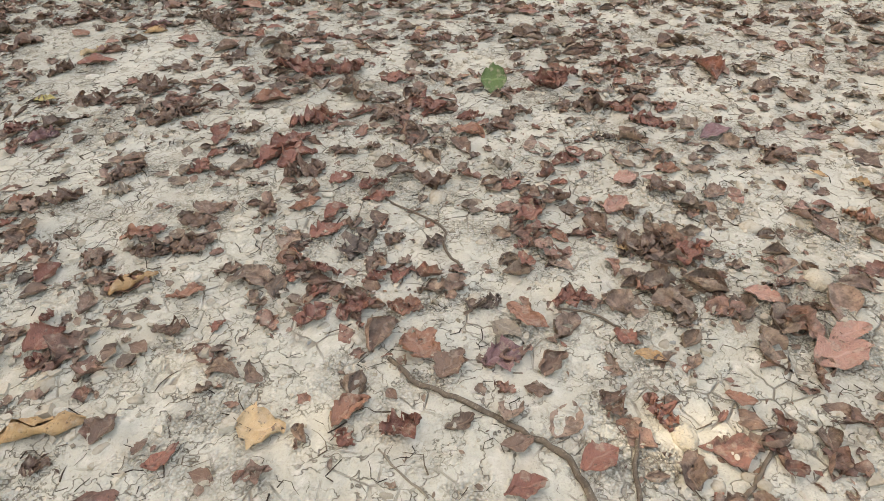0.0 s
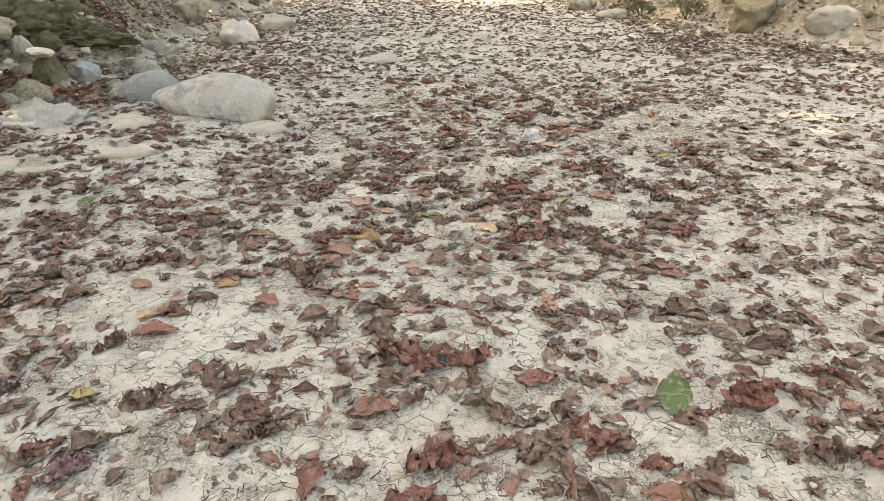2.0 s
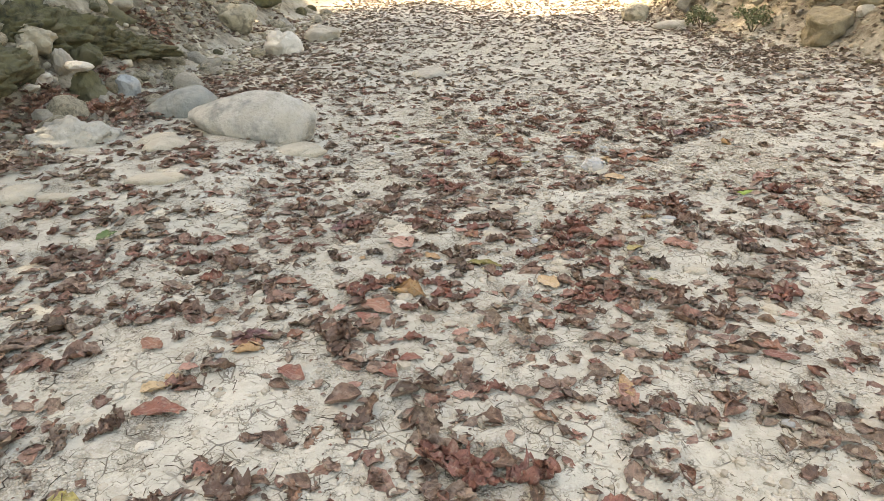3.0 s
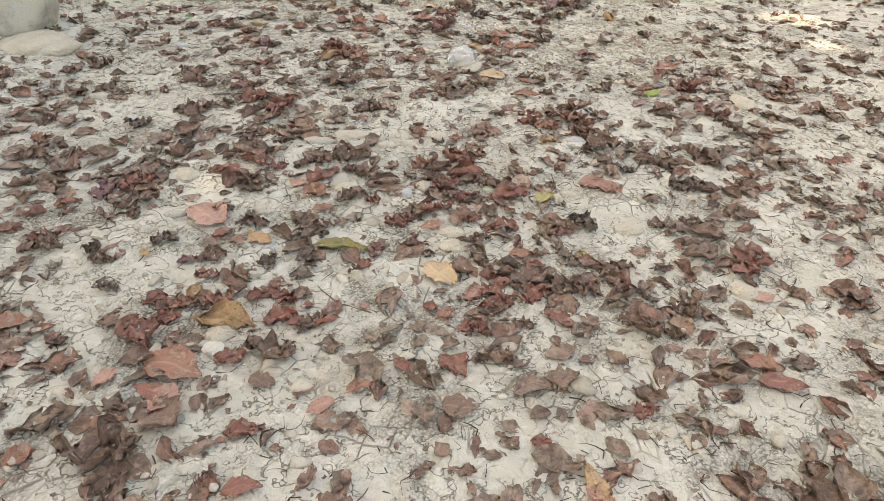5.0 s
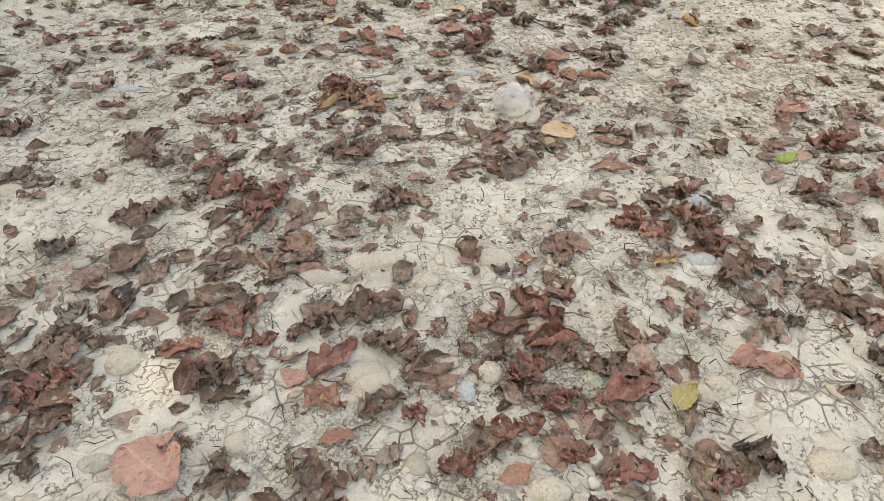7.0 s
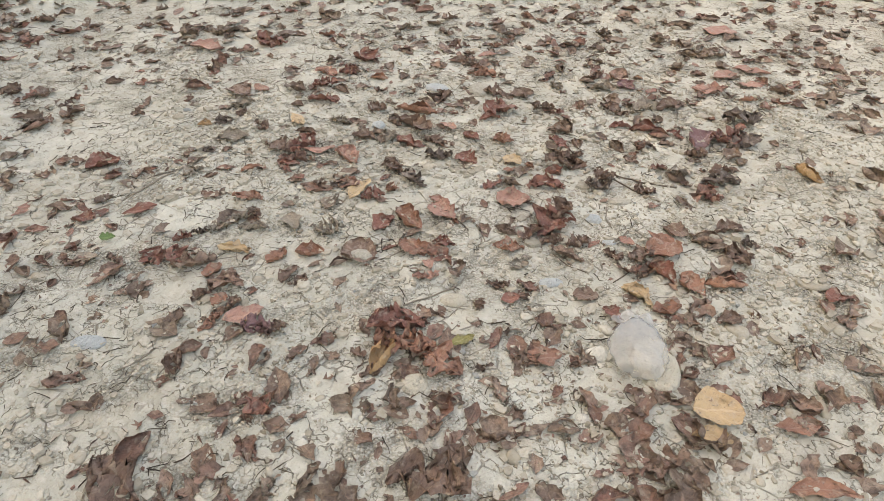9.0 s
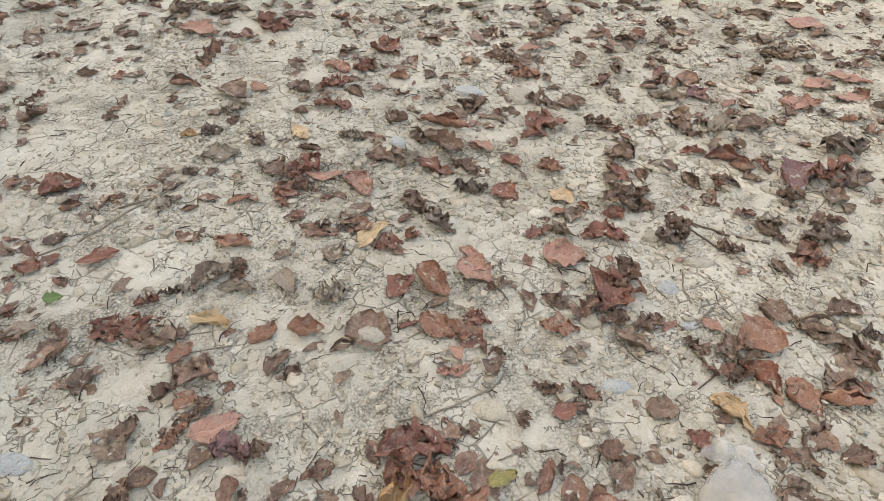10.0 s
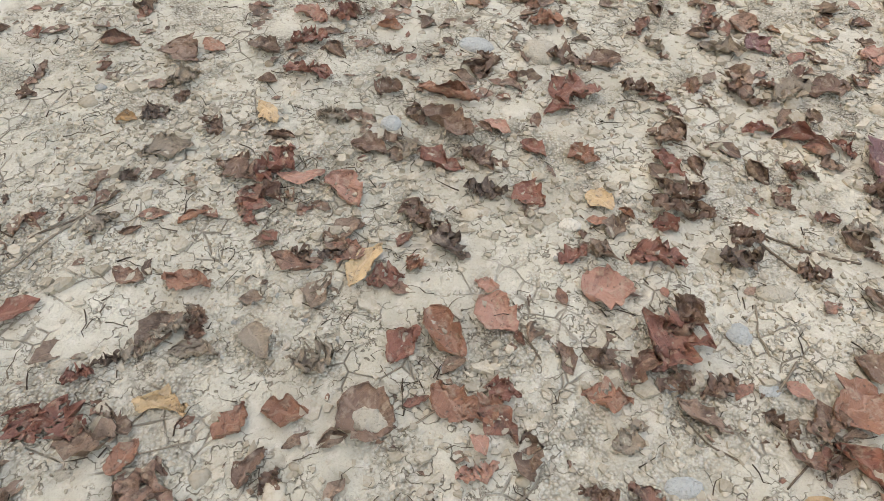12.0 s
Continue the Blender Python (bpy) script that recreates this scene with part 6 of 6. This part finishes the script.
# ---- the stony banks ----
def bank_rocks():
    rng = np.random.default_rng(61)
    shapes = []
    for _ in range(8):
        bm = stone_shape(rng, 3, 0.24)
        me = bpy.data.meshes.new("rock")
        bm.to_mesh(me)
        bm.free()
        for p in me.polygons:
            p.use_smooth = True
        shapes.append(me)
    made = {}
    for k in range(300):
        left = k < 110 or 190 <= k
        y = (rng.uniform(5.8, 11) if k >= 190 else rng.uniform(5.5, 19)) if left else rng.uniform(9.5, 22)
        off = rng.uniform(-0.4, 1.7) if k >= 190 else rng.uniform(-0.5, 2.2)
        x = float(left_foot(y)) - off if left else float(right_foot(y)) + off
        tint = ("bank", "grey", "bank", "moss", "grey", "bank")[int(rng.integers(6))] if left else ("bank", "ochre", "grey", "bank")[int(rng.integers(4))]
        i = int(rng.integers(8))
        if (i, tint) not in made:
            made[i, tint] = shapes[i].copy()
            made[i, tint].materials.append(STONE[tint])
        size = float(np.clip(rng.lognormal(-2.45, 0.5), 0.05, 0.28))
        ob = new("rock", made[i, tint])
        ob.matrix_world = pose(x, y, float(land(x, y)) + size * 0.22, rng.uniform(-20, 20), rng.uniform(-20, 20), rng.uniform(0, 360)) @ Matrix.Diagonal((size, size * rng.uniform(0.6, 1), size * rng.uniform(0.5, 0.8), 1))
        tagged(ob, {"bank": "dark weathered rock set in the stony bank", "grey": "grey rock lying on the stony bank", "pale": "pale rock lying on the stony bank",
                    "moss": "mossy brown rock on the shaded bank", "blue": "bluish-grey rock on the stony bank", "ochre": "ochre-brown rock in the earthy bank"}[tint], "rock", "rocks of the banks")
    kinds = pebble_kinds(rng, 12, 1, 0.25)
    places = []
    for k in range(7000):
        left = k < 4600
        y = rng.uniform(5.0, 20) if left else rng.uniform(9.0, 24)
        off = rng.uniform(-0.5, 3.0)
        x = float(left_foot(y)) - off if left else float(right_foot(y)) + off
        places.append((int(rng.integers(12)), turned(x, y, float(land(x, y)), rng.uniform(0, 6.28), float(np.clip(rng.lognormal(-3.15, 0.5), 0.015, 0.13)), 0, 0, rng.uniform(0.6, 1), 0.7)))
    tagged(scatter("bank_rubble", kinds, places, RUBBLE), "grey and brown stones and earth of the banks", "rubble", kind="stuff")


bank_rocks()


# ---- trees and shrubs of the banks; left-hand trees are unseen, added for shade ----
def leaf_cloud(rng, centres, count, size):
    """Small leaves, each a bent four-cornered blade, thick round the centres and thin between them."""
    n = count
    c = centres[rng.integers(len(centres), size=n)]
    d = rng.normal(0, 1, (n, 3))
    d *= (rng.random(n) ** 0.45 / np.linalg.norm(d, axis=1))[:, None]
    p = c[:, :3] + d * c[:, 3:]
    a = rng.normal(0, 1, (n, 3))
    a /= np.linalg.norm(a, axis=1)[:, None]
    b = np.cross(a, rng.normal(0, 1, (n, 3)))
    b /= np.linalg.norm(b, axis=1)[:, None]
    s = rng.uniform(0.6, 1.2, n)[:, None] * size
    return p, a * s, b * s * 0.55


def tree(x, y, height, girth, spread_out, leaves, seed, open_to=()):
    rng = np.random.default_rng(seed)
    base = new("tree")
    z0 = float(land(x, y)) - 0.1
    base.location = (x, y, z0)
    tagged(base, "tall bare-trunked bank tree, its leafy crown added out of view", "tree")
    at = [Vector((0.25 * math.sin(k * 0.9 + seed), 0.25 * math.cos(k * 0.7 + seed), height * k / 9)) for k in range(9)]
    at[0] = Vector((0, 0, 0))
    part("trunk", tube(at, [girth * (1.25 if k == 0 else 1 - 0.09 * k) for k in range(9)], 14), BARK["grey"], base)
    centres = []
    for k in range(9):
        a, h = k * 2.4 + seed, height * (0.32 + 0.07 * k)
        root = Vector((0.25 * math.sin(h * 9 / height * 0.9 + seed), 0.25 * math.cos(h * 9 / height * 0.7 + seed), h))
        way = Vector((math.cos(a), math.sin(a), 0.55)) * spread_out * rng.uniform(0.6, 1.0)
        pts = [root + way * (j / 4) + Vector((0, 0, -0.25 * spread_out * (j / 4) ** 2)) for j in range(5)]
        part("limb", tube(pts, [girth * 0.38 * (1 - 0.2 * j) for j in range(5)], 7), BARK["grey"], base)
        for j in (2, 3, 4):
            q = pts[j]
            centres.append((q.x, q.y, q.z, spread_out * 0.36))
    centres += [(0, 0, height * f, spread_out * 0.5) for f in (0.6, 0.75, 0.9, 1.02)]
    p, a, b = leaf_cloud(rng, np.array(centres), leaves, 0.17)
    w = p + np.array([x, y, z0])
    keep = np.ones(len(w), bool)
    for gx, gy, gr in open_to:
        rel = w - np.array([gx, gy, 0.0])
        s = np.array(TO_SUN)
        keep &= np.linalg.norm(rel - np.outer(rel @ s, s), axis=1) > gr
    p, a, b = p[keep], a[keep], b[keep]
    n = len(p)
    verts = np.stack([p - a, p + b, p + a, p - b], 1).reshape(-1, 3)
    crown = new("crown", quick_mesh("crown", verts, np.arange(n * 4).reshape(n, 4), CROWN))
    crown.parent = base


def shrub(x, y, size, seed):
    rng = np.random.default_rng(seed)
    base = new("shrub")
    base.location = (x, y, float(land(x, y)))
    tagged(base, "low green leafy shrub on the stony bank", "shrub")
    tips = np.array([(rng.normal(0, size * 0.4), rng.normal(0, size * 0.4), size * rng.uniform(0.4, 0.9), size * 0.3) for _ in range(8)])
    for t in tips[:5]:
        end = Vector(t[:3])
        part("stem", tube([Vector((0, 0, -0.03)), end * 0.5 + Vector((0, 0, 0.04)), end], [0.012, 0.009, 0.004], 5), BARK["bark"], base)
    p, a, b = leaf_cloud(rng, tips, 520, 0.036)
    n = len(p)
    leaves = new("leaves", quick_mesh("leaves", np.stack([p - a, p + b, p + a, p - b], 1).reshape(-1, 3), np.arange(n * 4).reshape(n, 4), SHRUB))
    leaves.parent = base


# spots (x, y, radius) left sunlit by clearing crown leaves towards the sun
GAPS = [(2.75, 7.0, 0.2), (2.6, 6.4, 0.16), (-0.74, 1.64, 0.09), (0.62, 1.0, 0.09)]
# three rows of unseen trees, added on the left bank to shade the bed
for _k, (_x, _y, _h) in enumerate([(-9.5, -5.5, 15), (-9.0, -1.0, 16), (-9.8, 3.2, 17), (-9.2, 7.5, 17), (-9.9, 11.5, 16), (-9.4, 15.5, 15), (-9.8, 19.5, 13)]):
    tree(_x, _y, _h, 0.26, 3.6, 11500, 70 + _k, GAPS)
for _k, (_x, _y, _h) in enumerate([(-14.5, -2.0, 25), (-14.8, 4.0, 27), (-14.4, 9.0, 28), (-14.7, 14.0, 27), (-14.2, 18.5, 24)]):
    tree(_x, _y, _h, 0.34, 4.6, 15000, 100 + _k, GAPS)
for _k, (_x, _y, _h) in enumerate([(-7.9, 5.4, 8.5), (-8.0, 8.8, 8.5), (-8.3, 13.4, 9), (-8.6, 17.2, 8.5)]):
    tree(_x, _y, _h, 0.15, 2.4, 4200, 84 + _k, GAPS)
tree(4.75, 14.3, 9, 0.16, 1.8, 1200, 90)
for _k, (_x, _y, _s) in enumerate([(3.3, 15.6, 0.4), (3.9, 14.4, 0.45), (4.9, 15.4, 0.6), (3.6, 16.6, 0.5), (4.4, 16.9, 0.6), (5.0, 14.4, 0.45), (3.2, 18.4, 0.5)]):
    shrub(_x, _y, _s, 120 + _k)
shrub(-6.6, 9.5, 0.5, 95)
shrub(-7.0, 8.0, 0.5, 96)
shrub(6.3, 12.4, 0.5, 97)
shrub(4.3, 15.0, 0.35, 98)
shrub(5.5, 13.6, 0.4, 99)
shrub(3.7, 17.2, 0.35, 89)
shrub(5.9, 11.9, 0.3, 88)
